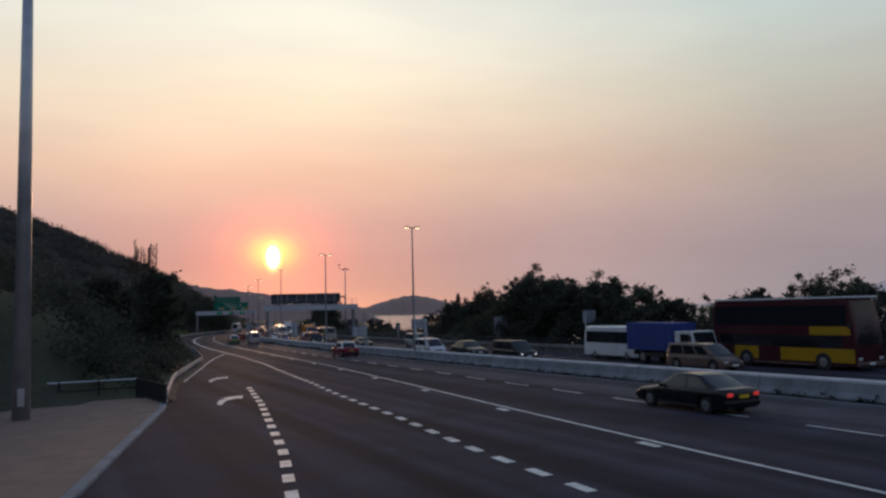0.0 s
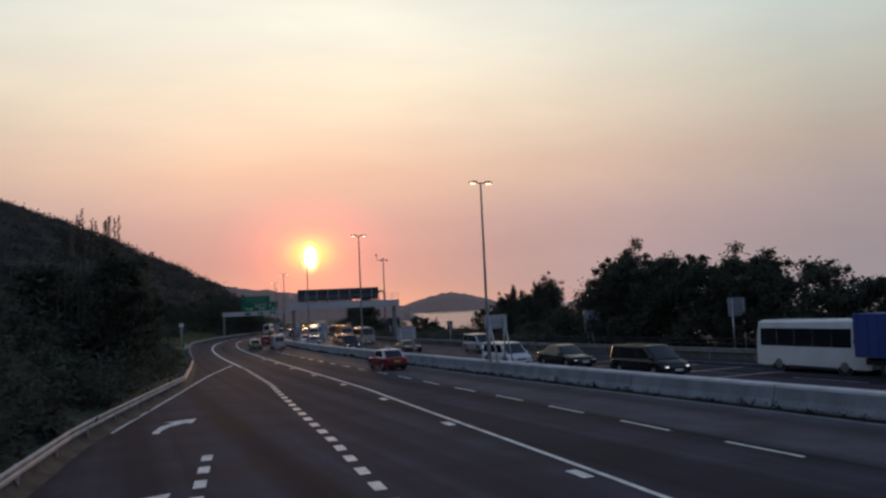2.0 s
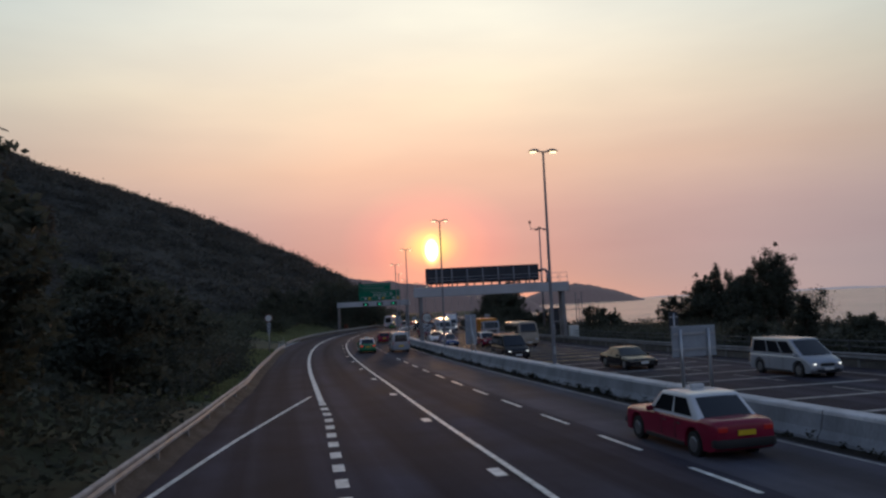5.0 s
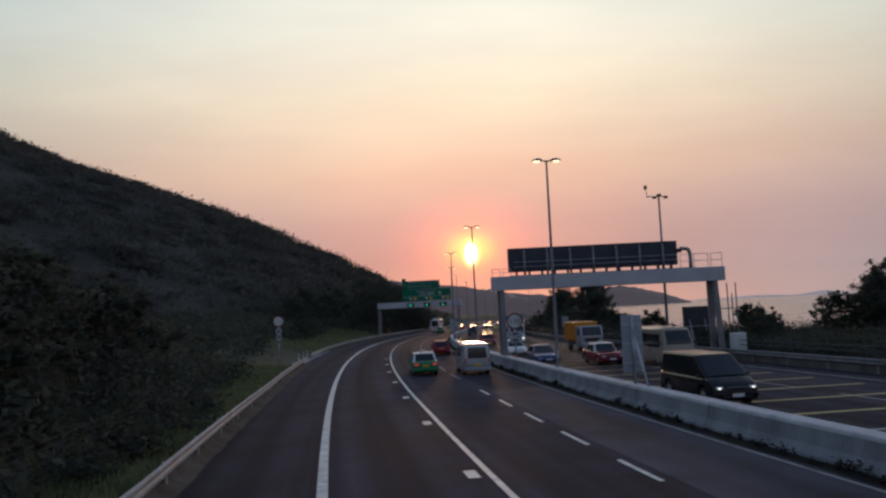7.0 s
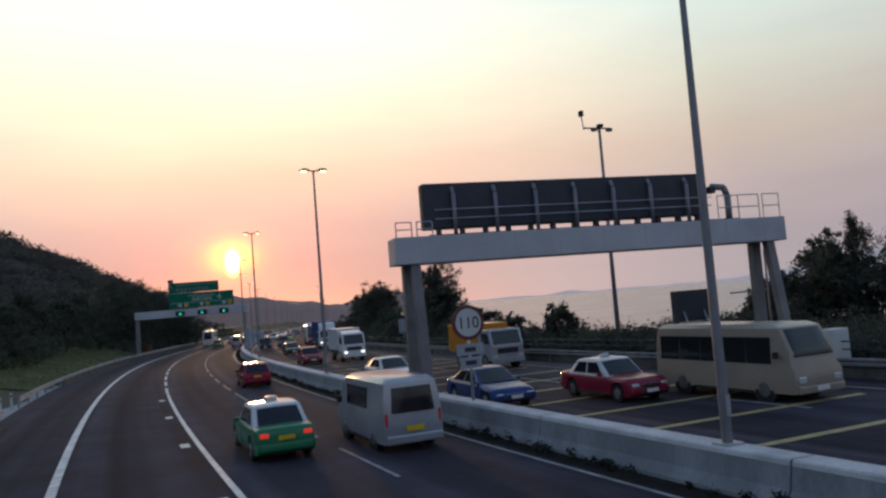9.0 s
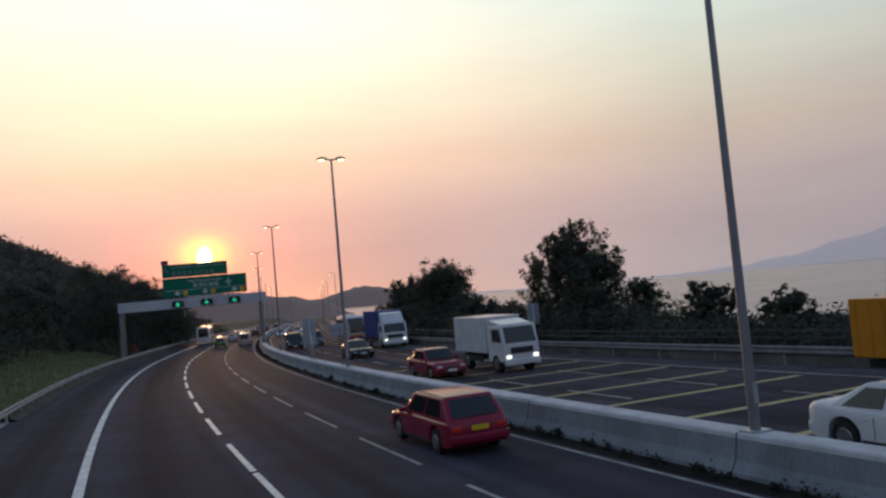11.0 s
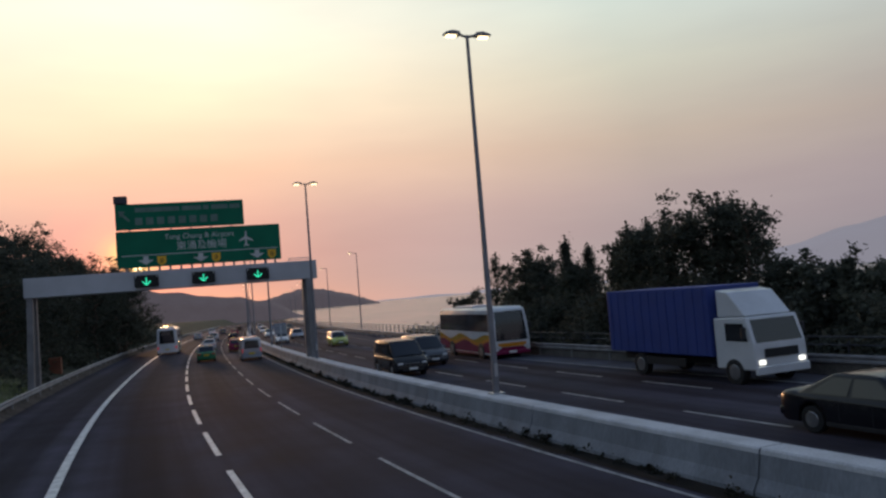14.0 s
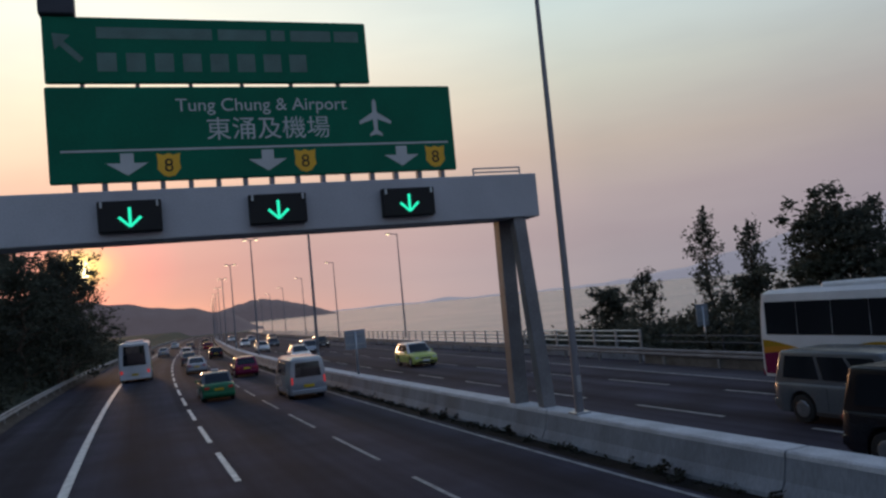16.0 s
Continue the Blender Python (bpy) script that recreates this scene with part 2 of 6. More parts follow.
TURF = material("turf", (0.115, 0.125, 0.072), 0.95, vary=0.35, scale=0.5, fine=9, bump=0.6, second=(0.15, 0.15, 0.09), gloss=0.1)
DRY_PLUME = material("dry_plume", (0.11, 0.09, 0.07), 0.9, vary=0.25, scale=1.0, fine=12, bump=0.0, island=True, gloss=0.1)
GRASS = material("grass", (0.17, 0.19, 0.095), 0.85, vary=0.3, scale=0.6, fine=8, bump=0.0, island=True)
SEA = material("sea", (0.15, 0.155, 0.165), 0.22, vary=0.12, scale=0.02, fine=0.25, bump=0.10, gloss=0.6)
# far land: the air's haze is put in as a faint glow of the slopes
FAR_HILL_HAZE = material("far_hill_haze_glow", (0.06, 0.055, 0.06), 0.95, vary=0.2, scale=0.01, fine=0.1, bump=0.0, emit=(0.10, 0.078, 0.085), strength=0.48)
FAR_MOUNT_HAZE = material("far_mountain_haze_glow", (0.10, 0.09, 0.10), 0.95, vary=0.05, scale=0.002, fine=0.01, bump=0.0, emit=(0.178, 0.168, 0.198), strength=0.98)
for node in SEA.node_tree.nodes:
    if node.bl_idname == "ShaderNodeBump":
        node.inputs["Strength"].default_value, node.inputs["Distance"].default_value = 1.0, 0.55  # low waves
LAMP_ON = material("lamp_lens", (0.8, 0.7, 0.5), 0.3, vary=0.02, bump=0.0, emit=(1.0, 0.74, 0.42), strength=2.2)
GUARD = material("guardrail_steel", (0.31, 0.31, 0.32), 0.7, 0.2, vary=0.25, scale=1.2, fine=20, bump=0.1, gloss=0.2)
GUARD_DULL = material("dull_guardrail_steel", (0.20, 0.20, 0.21), 0.75, 0.2, vary=0.25, scale=1.2, fine=20, bump=0.1, gloss=0.2)
GRAVEL = material("gravel", (0.085, 0.074, 0.066), 0.95, vary=0.4, scale=1.1, fine=16, bump=0.7, gloss=0.08)
PAINT_THIN = material("road_paint_worn", (0.30, 0.30, 0.30), 0.7, vary=0.35, scale=2, fine=40, bump=0.1, gloss=0.1)


def let_light_through(m, amount):
    """Leaves pass part of the light that falls on them."""
    n, l = m.node_tree.nodes, m.node_tree.links
    b, out = n["Principled BSDF"], n["Material Output"]
    tr, mix = n.new("ShaderNodeBsdfTranslucent"), n.new("ShaderNodeMixShader")
    mix.inputs[0].default_value = amount
    l.new(b.inputs["Base Color"].links[0].from_socket, tr.inputs[0])
    l.new(b.outputs[0], mix.inputs[1])
    l.new(tr.outputs[0], mix.inputs[2])
    l.new(mix.outputs[0], out.inputs[0])


for leaf_mat in (LEAF, LEAF_DARK, GRASS, SCRUB, DRY_PLUME):
    let_light_through(leaf_mat, 0.4)

# ---- the road's line ----
def mid_x(y):
    """The median's centre line: x at a given y."""
    if y <= 245:
        return 1.3471e-06 * y**3 + 1.28352e-04 * y**2 - 0.264151 * y + 29.9074
    d = y - 245
    e = min(d, 110)
    return mid_x(245) + 0.0413 * d + 0.00035 * e * e + (0.077 * (d - e) + 0.00005 * (d - e) ** 2)


def mid_slope(y):
    if y <= 245:
        return 3 * 1.3471e-06 * y**2 + 2 * 1.28352e-04 * y - 0.264151
    d = y - 245
    return 0.0413 + 0.0007 * min(d, 110) + 0.0001 * max(0.0, d - 110)


def along(y, o, h=0.0):
    """A place o metres to the right of the median's line and h above the road."""
    d = mid_slope(y)
    k = math.hypot(1, d)
    px, py = mid_x(y) + o / k, y - o * d / k
    return Vector((px, py, SLOPE * py + h))


def stand(y, o, h=0.0, turn=0.0):
    """The pose of a thing on the road there, its y axis along the road."""
    p = along(y, o, h)
    return pose(p.x, p.y, p.z, 0, 0, math.degrees(-math.atan(mid_slope(y))) + turn)


def between(knots):
    """Offset as a smooth function of y through a few knots."""
    ys, os_ = [k[0] for k in knots], [k[1] for k in knots]
    return lambda y: float(np.interp(y, ys, os_))


LINE_A = between([(10, -27.5), (29, -22.93), (42, -20.45), (52, -18.9)])                  # between the two joining lanes
LINE_B = between([(-40, -23.5), (26, -18.27), (34, -17.2), (44, -16.2), (51, -15.3), (59, -14.5), (75, -12.9), (92, -12.1), (105, -12.0), (400, -12.0)])
LINE_C = between([(-40, -18.5), (22, -13.6), (34, -12.4), (42, -11.5), (48, -10.9), (58, -10.0), (67, -9.2), (79, -8.7), (104, -8.1), (120, -8.0), (400, -8.0)])
LINE_D = between([(-40, -10.5), (46, -6.35), (56, -5.75), (77, -5.0), (123, -4.55), (400, -4.5)])
LEFT_EDGE = between([(-60, -52.0), (0, -35.5), (26, -28.3), (42, -24.6), (55, -22.7), (66, -20.3), (78, -17.7), (90, -16.6), (105, -15.6), (130, -15.3), (180, -15.8), (230, -15.9), (400, -15.9)])
FAR_EDGE = between([(-60, 16.5), (40, 15.6), (72, 15.0), (145, 14.4), (209, 12.9), (250, 12.3), (275, 13.4), (320, 14.5), (400, 15.0)])


# ---- mesh helpers ----
def box(bm, c, s, bevel=0.0, m=None):
    g = bmesh.ops.create_cube(bm, size=1.0)
    vs = g["verts"]
    for v in vs:
        v.co = Vector((v.co.x * s[0] + c[0], v.co.y * s[1] + c[1], v.co.z * s[2] + c[2]))
        if m is not None:
            v.co = m @ v.co
    if bevel:
        es = list({e for v in vs for e in v.link_edges})
        bmesh.ops.bevel(bm, geom=es, offset=bevel, segments=2, affect="EDGES", profile=0.5)
    return bm


def tube(bm, a, b, r0, r1=None, n=10, caps=True):
    a, b = Vector(a), Vector(b)
    r1 = r0 if r1 is None else r1
    q = (b - a).to_track_quat("Z", "Y")
    rings = []
    for p, r in ((a, r0), (b, r1)):
        rings.append([bm.verts.new(p + q @ Vector((r * math.cos(2 * math.pi * i / n), r * math.sin(2 * math.pi * i / n), 0))) for i in range(n)])
    for i in range(n):
        bm.faces.new((rings[0][i], rings[0][(i + 1) % n], rings[1][(i + 1) % n], rings[1][i]))
    if caps:
        bm.faces.new(rings[0][::-1])
        bm.faces.new(rings[1])
    return bm


def prism(bm, outline, axis, lo, hi, bevel=0.0):
    """An outline of 2D points drawn out along an axis (0, 1 or 2)."""
    def put(p, v):
        if axis == 0:
            return (v, p[0], p[1])
        if axis == 1:
            return (p[0], v, p[1])
        return (p[0], p[1], v)
    a = [bm.verts.new(put(p, lo)) for p in outline]
    b = [bm.verts.new(put(p, hi)) for p in outline]
    fs = [bm.faces.new(a), bm.faces.new(b[::-1])]
    k = len(outline)
    for i in range(k):
        fs.append(bm.faces.new((a[i], b[i], b[(i + 1) % k], a[(i + 1) % k])))
    bmesh.ops.recalc_face_normals(bm, faces=fs)
    if bevel:
        es = list({e for f in fs for e in f.edges})
        bmesh.ops.bevel(bm, geom=es, offset=bevel, segments=2, affect="EDGES", profile=0.5)
    return bm


def sweep(bm, y0, y1, step, outline):
    """outline(y): list of (offset, height), drawn along the road."""
    rows, y = [], y0
    n = max(1, round((y1 - y0) / step))
    for i in range(n + 1):
        y = y0 + (y1 - y0) * i / n
        rows.append([(bm.verts.new(along(y, o, h)), o, y) for o, h in outline(y)])
    layer = bm.loops.layers.uv.verify()
    for a, b in zip(rows, rows[1:]):
        for i in range(len(a) - 1):
            corners = (a[i], a[i + 1], b[i + 1], b[i])
            f = bm.faces.new([c[0] for c in corners])
            for loop, c in zip(f.loops, corners):
                loop[layer].uv = (c[1], c[2])
    return [[c[0] for c in row] for row in rows]


def mesh_of(name, bm, mat, smooth=False):
    me = bpy.data.meshes.new(name)
    bmesh.ops.recalc_face_normals(bm, faces=bm.faces[:])
    bm.to_mesh(me)
    bm.free()
    me.materials.append(mat)
    if smooth:
        me.polygons.foreach_set("use_smooth", [True] * len(me.polygons))
    return me


def part(name, bm, mat, parent, label="", smooth=False):
    ob = new(name, mesh_of(name, bm, mat, smooth))
    ob.parent = parent
    if label:
        ob["label"] = label
    return ob


def setting(name, bm, mat, label, category, smooth=False):
    return tagged(new(name, mesh_of(name, bm, mat, smooth)), label, category, kind="structure")


def thing(name, label, category, group="", m=None, kind=""):
    ob = tagged(new(name), label, category, group, kind)
    if m is not None:
        ob.matrix_basis = m
    return ob


# ---- ground, road and water ----
HILL_EL = between([(-90, 9.0), (-70, 11.5), (-50, 13.3), (-31.5, 11.1), (-28, 9.9), (-24, 8.7), (-17.6, 6.3), (-14, 4.9), (-10.5, 3.5), (-7.3, 2.0), (-5.8, 1.0), (-4.4, -1.5), (-3, -3.5), (10, -4.0)])


def smooth01(v):
    v = min(1.0, max(0.0, v))
    return v * v * (3 - 2 * v)


def bank(y, left):
    """Height of the cut slope, left metres beyond the road's left edge."""
    top = float(np.interp(y, [-60, 20, 60, 95, 110, 160, 200, 260, 300, 400], [7, 7.5, 6.5, 3.2, 1.2, 1.0, 2.2, 3.0, 4.0, 4.0]))
    return top * smooth01((left - 0.8 - 11.5 * smooth01((52 - y) / 8)) / 11.0)


SEAWARD = between([(128, 0), (142, 36), (184, 36), (198, 0)])  # a low point that reaches out into the sea


def land(y, o):
    le, fe = LEFT_EDGE(y), FAR_EDGE(y)
    if o < le:
        return bank(y, le - o) + 0.10 * noise.noise(Vector((y * 0.3, o * 0.3, 0)))
    if o > fe + 1.0:
        return max(-14.0, -0.05 - 0.35 * max(0.0, o - fe - 5.0 - SEAWARD(y))) + 0.1 * noise.noise(Vector((y * 0.3, o * 0.3, 3)))
    return -0.06


bm = bmesh.new()
offs = [-140, -100, -80, -64, -52, -44, -38, -34, -31, -28, -25.5, -23, -21, -19, -17, -15.5, -14, -8, 0, 8, 11, 12.5, 14, 15.5, 17, 18.5, 20, 24, 30, 38, 48, 60]
ys = [-300, -200, -140, -100] + [-80 + 5 * i for i in range(96)] + [420, 480, 560, 660, 800]
grid = [[bm.verts.new(along(y, o, land(y, o))) for o in offs] for y in ys]
for a, b in zip(grid, grid[1:]):
    for i in range(len(offs) - 1):
        bm.faces.new((a[i], a[i + 1], b[i + 1], b[i]))
setting("ground", bm, SOIL, "dark scrubby earth beside the highway", "ground", True)

bm = bmesh.new()
ring = [bm.verts.new((4800 * math.cos(i * math.pi / 48), 4800 * math.sin(i * math.pi / 48), -11.0)) for i in range(96)]
bm.faces.new(ring)
setting("water", bm, SEA, "calm sea reflecting the evening sky", "sea")

# the hill: rises away from the road to a long falling ridge
bm = bmesh.new()
HX, HY, HD = -2.0, 70.0, 560.0
rows = []
for ia in range(0, 121):
    az = -95 + 100 * ia / 120
    el = HILL_EL(az)
    row = []
    for ir in range(0, 41):
        f = ir / 40
        r = 45 + (HD * 1.5 - 45) * f
        q = smooth01((r - 45) / (HD - 45)) if r < HD else 1 - 0.5 * smooth01((r - HD) / (HD * 0.5))
        top = HD * math.tan(radians(el)) + 4.0
        px, py = HX + r * math.sin(radians(az)), HY + r * math.cos(radians(az))
        rough = (5.0 * noise.noise(Vector((px * 0.012, py * 0.012, 0))) + 1.6 * noise.noise(Vector((px * 0.07, py * 0.07, 5)))) * min(1, q * 2)
        row.append(bm.verts.new((px, py, -8.0 + (top + 8.0) * q + rough * (1 if top > 10 else max(0.0, top / 10)))))
    rows.append(row)
for a, b in zip(rows, rows[1:]):
    for i in range(40):
        bm.faces.new((a[i], a[i + 1], b[i + 1], b[i]))
tagged(new("hill", mesh_of("hill", bm, SCRUB, True)), "long dark hillside covered in scrub", "hill", kind="structure")


def ridge(name, az0, az1, dist, heights, base, mat, label, jag=1.0):
    """A distant landform: a rounded ridge seen along an arc of the horizon."""
    b = bmesh.new()
    n, rws = 90, []
    for i in range(n + 1):
        f = i / n
        az = radians(az0 + (az1 - az0) * f)
        h = float(np.interp(f, np.linspace(0, 1, len(heights)), heights)) + jag * noise.noise(Vector((f * 22, dist, 0))) * (1 if 0 < i < n else 0)
        c = [(dist * 0.97, base), (dist * 0.985, base + 0.6 * (h - base)), (dist, h), (dist * 1.03, base)]
        rws.append([b.verts.new((r * math.sin(az), 60 + r * math.cos(az), z)) for r, z in c])
    for p, q in zip(rws, rws[1:]):
        for i in range(3):
            b.faces.new((p[i], p[i + 1], q[i + 1], q[i]))
    return setting(name, b, mat, label, "hill", True)


# distant land, its haze imitated by the weak emission of its materials
ridge("headland", -16, 8.2, 950, [14, 20, 30, 38, 40, 39, 34, 30, 25, 19, 14, 9, -9], -11, FAR_HILL_HAZE, "low hazy headland beyond the end of the road", 3.0)
ridge("island", 5.2, 14.9, 2300, [-6, 8, 21, 32, 41, 47, 40, 31, 20, 6, -9], -11, FAR_HILL_HAZE, "low hazy island across the water", 4.0)
ridge("far_shore", -14, 7.0, 2700, [40, 60, 50, 44, 36, 40, 34, 28, 20, 14, 8, -6], -11, FAR_HILL_HAZE, "hazy wooded shore in the distance", 6.0)
ridge("far_peak", -11, -3.2, 2900, [60, 90, 112, 128, 140, 132, 114, 108, 84, 60, 30], -11, FAR_HILL_HAZE, "hazy hilltop beyond the falling ridge", 4.0)
ridge("backdrop", 14, 60, 4300, [-8, -3, 0, -2, 0, 14, 70, 155, 225, 215, 250], -11, FAR_MOUNT_HAZE, "faint mountains in the evening haze", 14.0)

# carriageways
bm = bmesh.new()
sweep(bm, -120, 700, 4, lambda y: [(LEFT_EDGE(y) - 0.4, 0.0), ((LEFT_EDGE(y) + LINE_B(y)) / 2, 0.0), (LINE_B(y), 0.0), (LINE_C(y), 0.0), (LINE_D(y), 0.0), (-0.3, 0.0)])
setting("road_west", bm, ASPHALT, "dark asphalt carriageway with three lanes and a shoulder", "road")
bm = bmesh.new()
sweep(bm, -120, 700, 4, lambda y: [(-0.3, 0.0), (5.0, 0.0), (FAR_EDGE(y) + 1.0, 0.0)])
setting("road_east", bm, ASPHALT, "asphalt carriageway for the oncoming traffic", "road")
bm = bmesh.new()
sweep(bm, -120, 128, 3, lambda y: [(LINE_D(y) + 0.35, 0.008), (-0.62, 0.008)])
setting("road_patch", bm, ASPHALT_OLD, "paler worn asphalt in the lane by the barrier", "road")


bm = bmesh.new()
sweep(bm, 150, 420, 3, lambda y: [(FAR_EDGE(y) - 1.9, 0.008), (FAR_EDGE(y) - 0.02, 0.008)])
setting("road_patch", bm, ASPHALT_OLD, "paler worn asphalt on the far shoulder", "road")


def line(name, off, y0, y1, width, mat, label, dash=0.0, gap=0.0, h=0.014):
    b = bmesh.new()
    if not dash:
        sweep(b, y0, y1, 3, lambda y: [(off(y) - width / 2, h), (off(y) + width / 2, h)])
    else:
        y = y0
        while y + dash <= y1:
            sweep(b, y, y + dash, max(1.0, dash / 2), lambda v: [(off(v) - width / 2, h), (off(v) + width / 2, h)])
            y += dash + gap
    return setting(name, b, mat, label, "road marking")


line("lane_line", LINE_A, 14, 52, 0.30, PAINT_LINE, "short thick white dashes between joining lanes", 0.9, 0.9)
line("lane_line", LINE_B, -30, 97, 0.30, PAINT_LINE, "short thick white dashes of the joining lane", 0.9, 0.9)
line("edge_line", LINE_B, 97, 700, 0.25, PAINT_LINE, "solid white edge line beside the shoulder")
line("lane_line", LINE_C, -60, 168, 0.16, PAINT_LINE, "solid white line between lanes")
line("lane_line", lambda y: LINE_C(y) - 0.42, -60, 168, 0.30, PAINT_LINE, "short white ticks beside the solid line", 0.9, 8.4)
line("lane_line", LINE_C, 168.3, 700, 0.16, PAINT_LINE, "long white lane dashes", 5.0, 2.4)
line("lane_line", LINE_D, -57.7, 130, 0.14, PAINT_LINE, "white lane dashes", 2.6, 2.35)
line("lane_line", LINE_D, 135.3, 700, 0.11, PAINT_THIN, "worn white lane dashes", 5.0, 2.6)
line("edge_line", lambda y: -1.25, -60, 700, 0.11, PAINT_THIN, "thin white edge line beside the barrier")
line("edge_line", between([(58, -21.7), (71, -18.8), (81, -16.75), (87, -15.5), (101, -12.2)]), 58, 100, 0.16, PAINT_LINE, "white edge line of the tapering lane")
line("lane_line", lambda y: 1.2, -60, 700, 0.14, PAINT_THIN, "white edge line of the far carriageway")
line("lane_line", lambda y: 4.6, 170, 700, 0.14, PAINT_THIN, "white lane dashes on the far carriageway", 4.0, 3.0)
line("lane_line", lambda y: 8.2, 30, 700, 0.14, PAINT_THIN, "white lane dashes on the far carriageway", 4.0, 3.0)
line("edge_line", lambda y: FAR_EDGE(y) - 2.0, -60, 700, 0.14, PAINT_THIN, "white edge line of the far shoulder")

# ---- median barrier ----
def barrier_outline(y):
    return [(-0.52, -0.05), (-0.50, 0.09), (-0.37, 0.30), (-0.28, 0.755), (-0.25, 0.78), (0.25, 0.78), (0.28, 0.755), (0.37, 0.30), (0.50, 0.09), (0.52, -0.05)]


barrier = thing("median_barrier", "long grey concrete median barrier between the carriageways", "barrier", kind="structure")
for i in range(70):
    b = bmesh.new()
    y0 = -80 + 8 * i
    rws = sweep(b, y0 + 0.02, y0 + 7.98, 4, barrier_outline)
    b.faces.new(rws[0])
    b.faces.new(rws[-1][::-1])
    block = part("barrier_block", b, BARRIER_CONCRETE, barrier)
    # thin shell over the block's top, paler to imitate sky light falling on it
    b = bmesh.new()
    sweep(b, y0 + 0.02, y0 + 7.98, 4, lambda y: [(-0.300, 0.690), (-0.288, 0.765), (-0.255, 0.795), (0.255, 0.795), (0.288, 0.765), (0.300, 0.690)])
    part("pale_top", b, SKYLIT_TOP, block, "pale top with the sky's light put into its colour")

# ---- street lamps ----
def street_lamp(m, height=12.0, arms=(-1, 1), label="tall twin-arm street lamp with warm lights on the median", r=0.105, base=0.0, reach=1.0):
    t = thing("street_lamp", label, "street lamp", "street lamps on the highway", m)
    b = bmesh.new()
    tube(b, (0, 0, base), (0, 0, base + 1.6), r, r * 0.92, 12, caps=False)
    tube(b, (0, 0, base + 1.6), (0, 0, height), r * 0.92, r * 0.5, 12, caps=False)
    part("pole", b, POLE_PAINT, t, smooth=True)
    b = bmesh.new()
    box(b, (0, 0, base + 0.03), (0.42, 0.42, 0.06), 0.015)
    part("base_plate", b, STEEL, t)
    b = bmesh.new()
    box(b, (0, -r - 0.005, base + 0.75), (0.11, 0.02, 0.4), 0.005)
    part("access_door", b, STEEL, t)
    for s in arms:
        b = bmesh.new()
        tube(b, (0, 0, height - 0.06), (s * (0.30 + 0.55 * (reach - 1)), 0, height + 0.02), 0.045, 0.04, 8)
        part("arm", b, POLE_PAINT, t, smooth=True)
        k = s * (reach - 1) * 0.55
        b = bmesh.new()
        prism(b, [(k + s * 0.24, height - 0.03), (k + s * 0.30, height + 0.09), (k + s * 0.54, height + 0.12), (k + s * 0.78, height + 0.04), (k + s * 0.78, height - 0.02)], 1, -0.14, 0.14, 0.02)
        head = part("lamp_head", b, POLE_PAINT, t)
        b = bmesh.new()
        box(b, (k + s * 0.55, 0, height - 0.05), (0.32, 0.20, 0.07), 0.02)
        part("lens", b, LAMP_ON, head, "glowing warm lens")
    return t


for y, o in ((70.7, -0.08), (100.4, 0.11), (129.7, 0.0), (159.8, 0.0), (188.8, -0.12), (219.2, 0.19), (246.7, -0.07)):
    street_lamp(stand(y, o), 12.0, base=0.78)
for y in (277, 307, 337, 367, 397, 427, 457, 487, 517, 547):
    street_lamp(stand(y, 0.0), 12.0, base=0.78)
for y in (306, 341, 376, 411, 446, 481):
    street_lamp(stand(y, 14.6), 11.6, (-1,), "single-arm street lamp on the seaward parapet", 0.10, 0.9, 1.8)


def high_mast(m):
    t = thing("high_mast_lamp", "tall thick grey high-mast lighting pole on the paved verge", "street lamp", m=m)
    b = bmesh.new()
    tube(b, (0, 0, 0.0), (0, 0, 25.0), 0.34, 0.14, 16)
    part("pole", b, STEEL, t, smooth=True)
    b = bmesh.new()
    tube(b, (0, 0, 0.0), (0, 0, 0.06), 0.52, n=16)
    plate = part("base_plate", b, STEEL, t)
    for k in range(8):
        a = k * math.pi / 4
        b = bmesh.new()
        tube(b, (0.44 * math.cos(a), 0.44 * math.sin(a), 0.05), (0.44 * math.cos(a), 0.44 * math.sin(a), 0.14), 0.025, n=6)
        part("bolt", b, STEEL, plate)
    b = bmesh.new()
    box(b, (0, -0.355, 1.0), (0.26, 0.05, 0.7), 0.01)
    part("access_door", b, STEEL, t)
    b = bmesh.new()
    tube(b, (0, 0, 24.6), (0, 0, 24.75), 0.9, n=20)
    ring = part("lamp_ring", b, STEEL, t)
    for k in range(6):
        a = k * math.pi / 3
        b = bmesh.new()
        box(b, (1.0 * math.cos(a), 1.0 * math.sin(a), 24.6), (0.4, 0.4, 0.25), 0.05)
        part("floodlight", b, DARK_PANEL, ring)
    return t


high_mast(stand(41.5, -30.1))


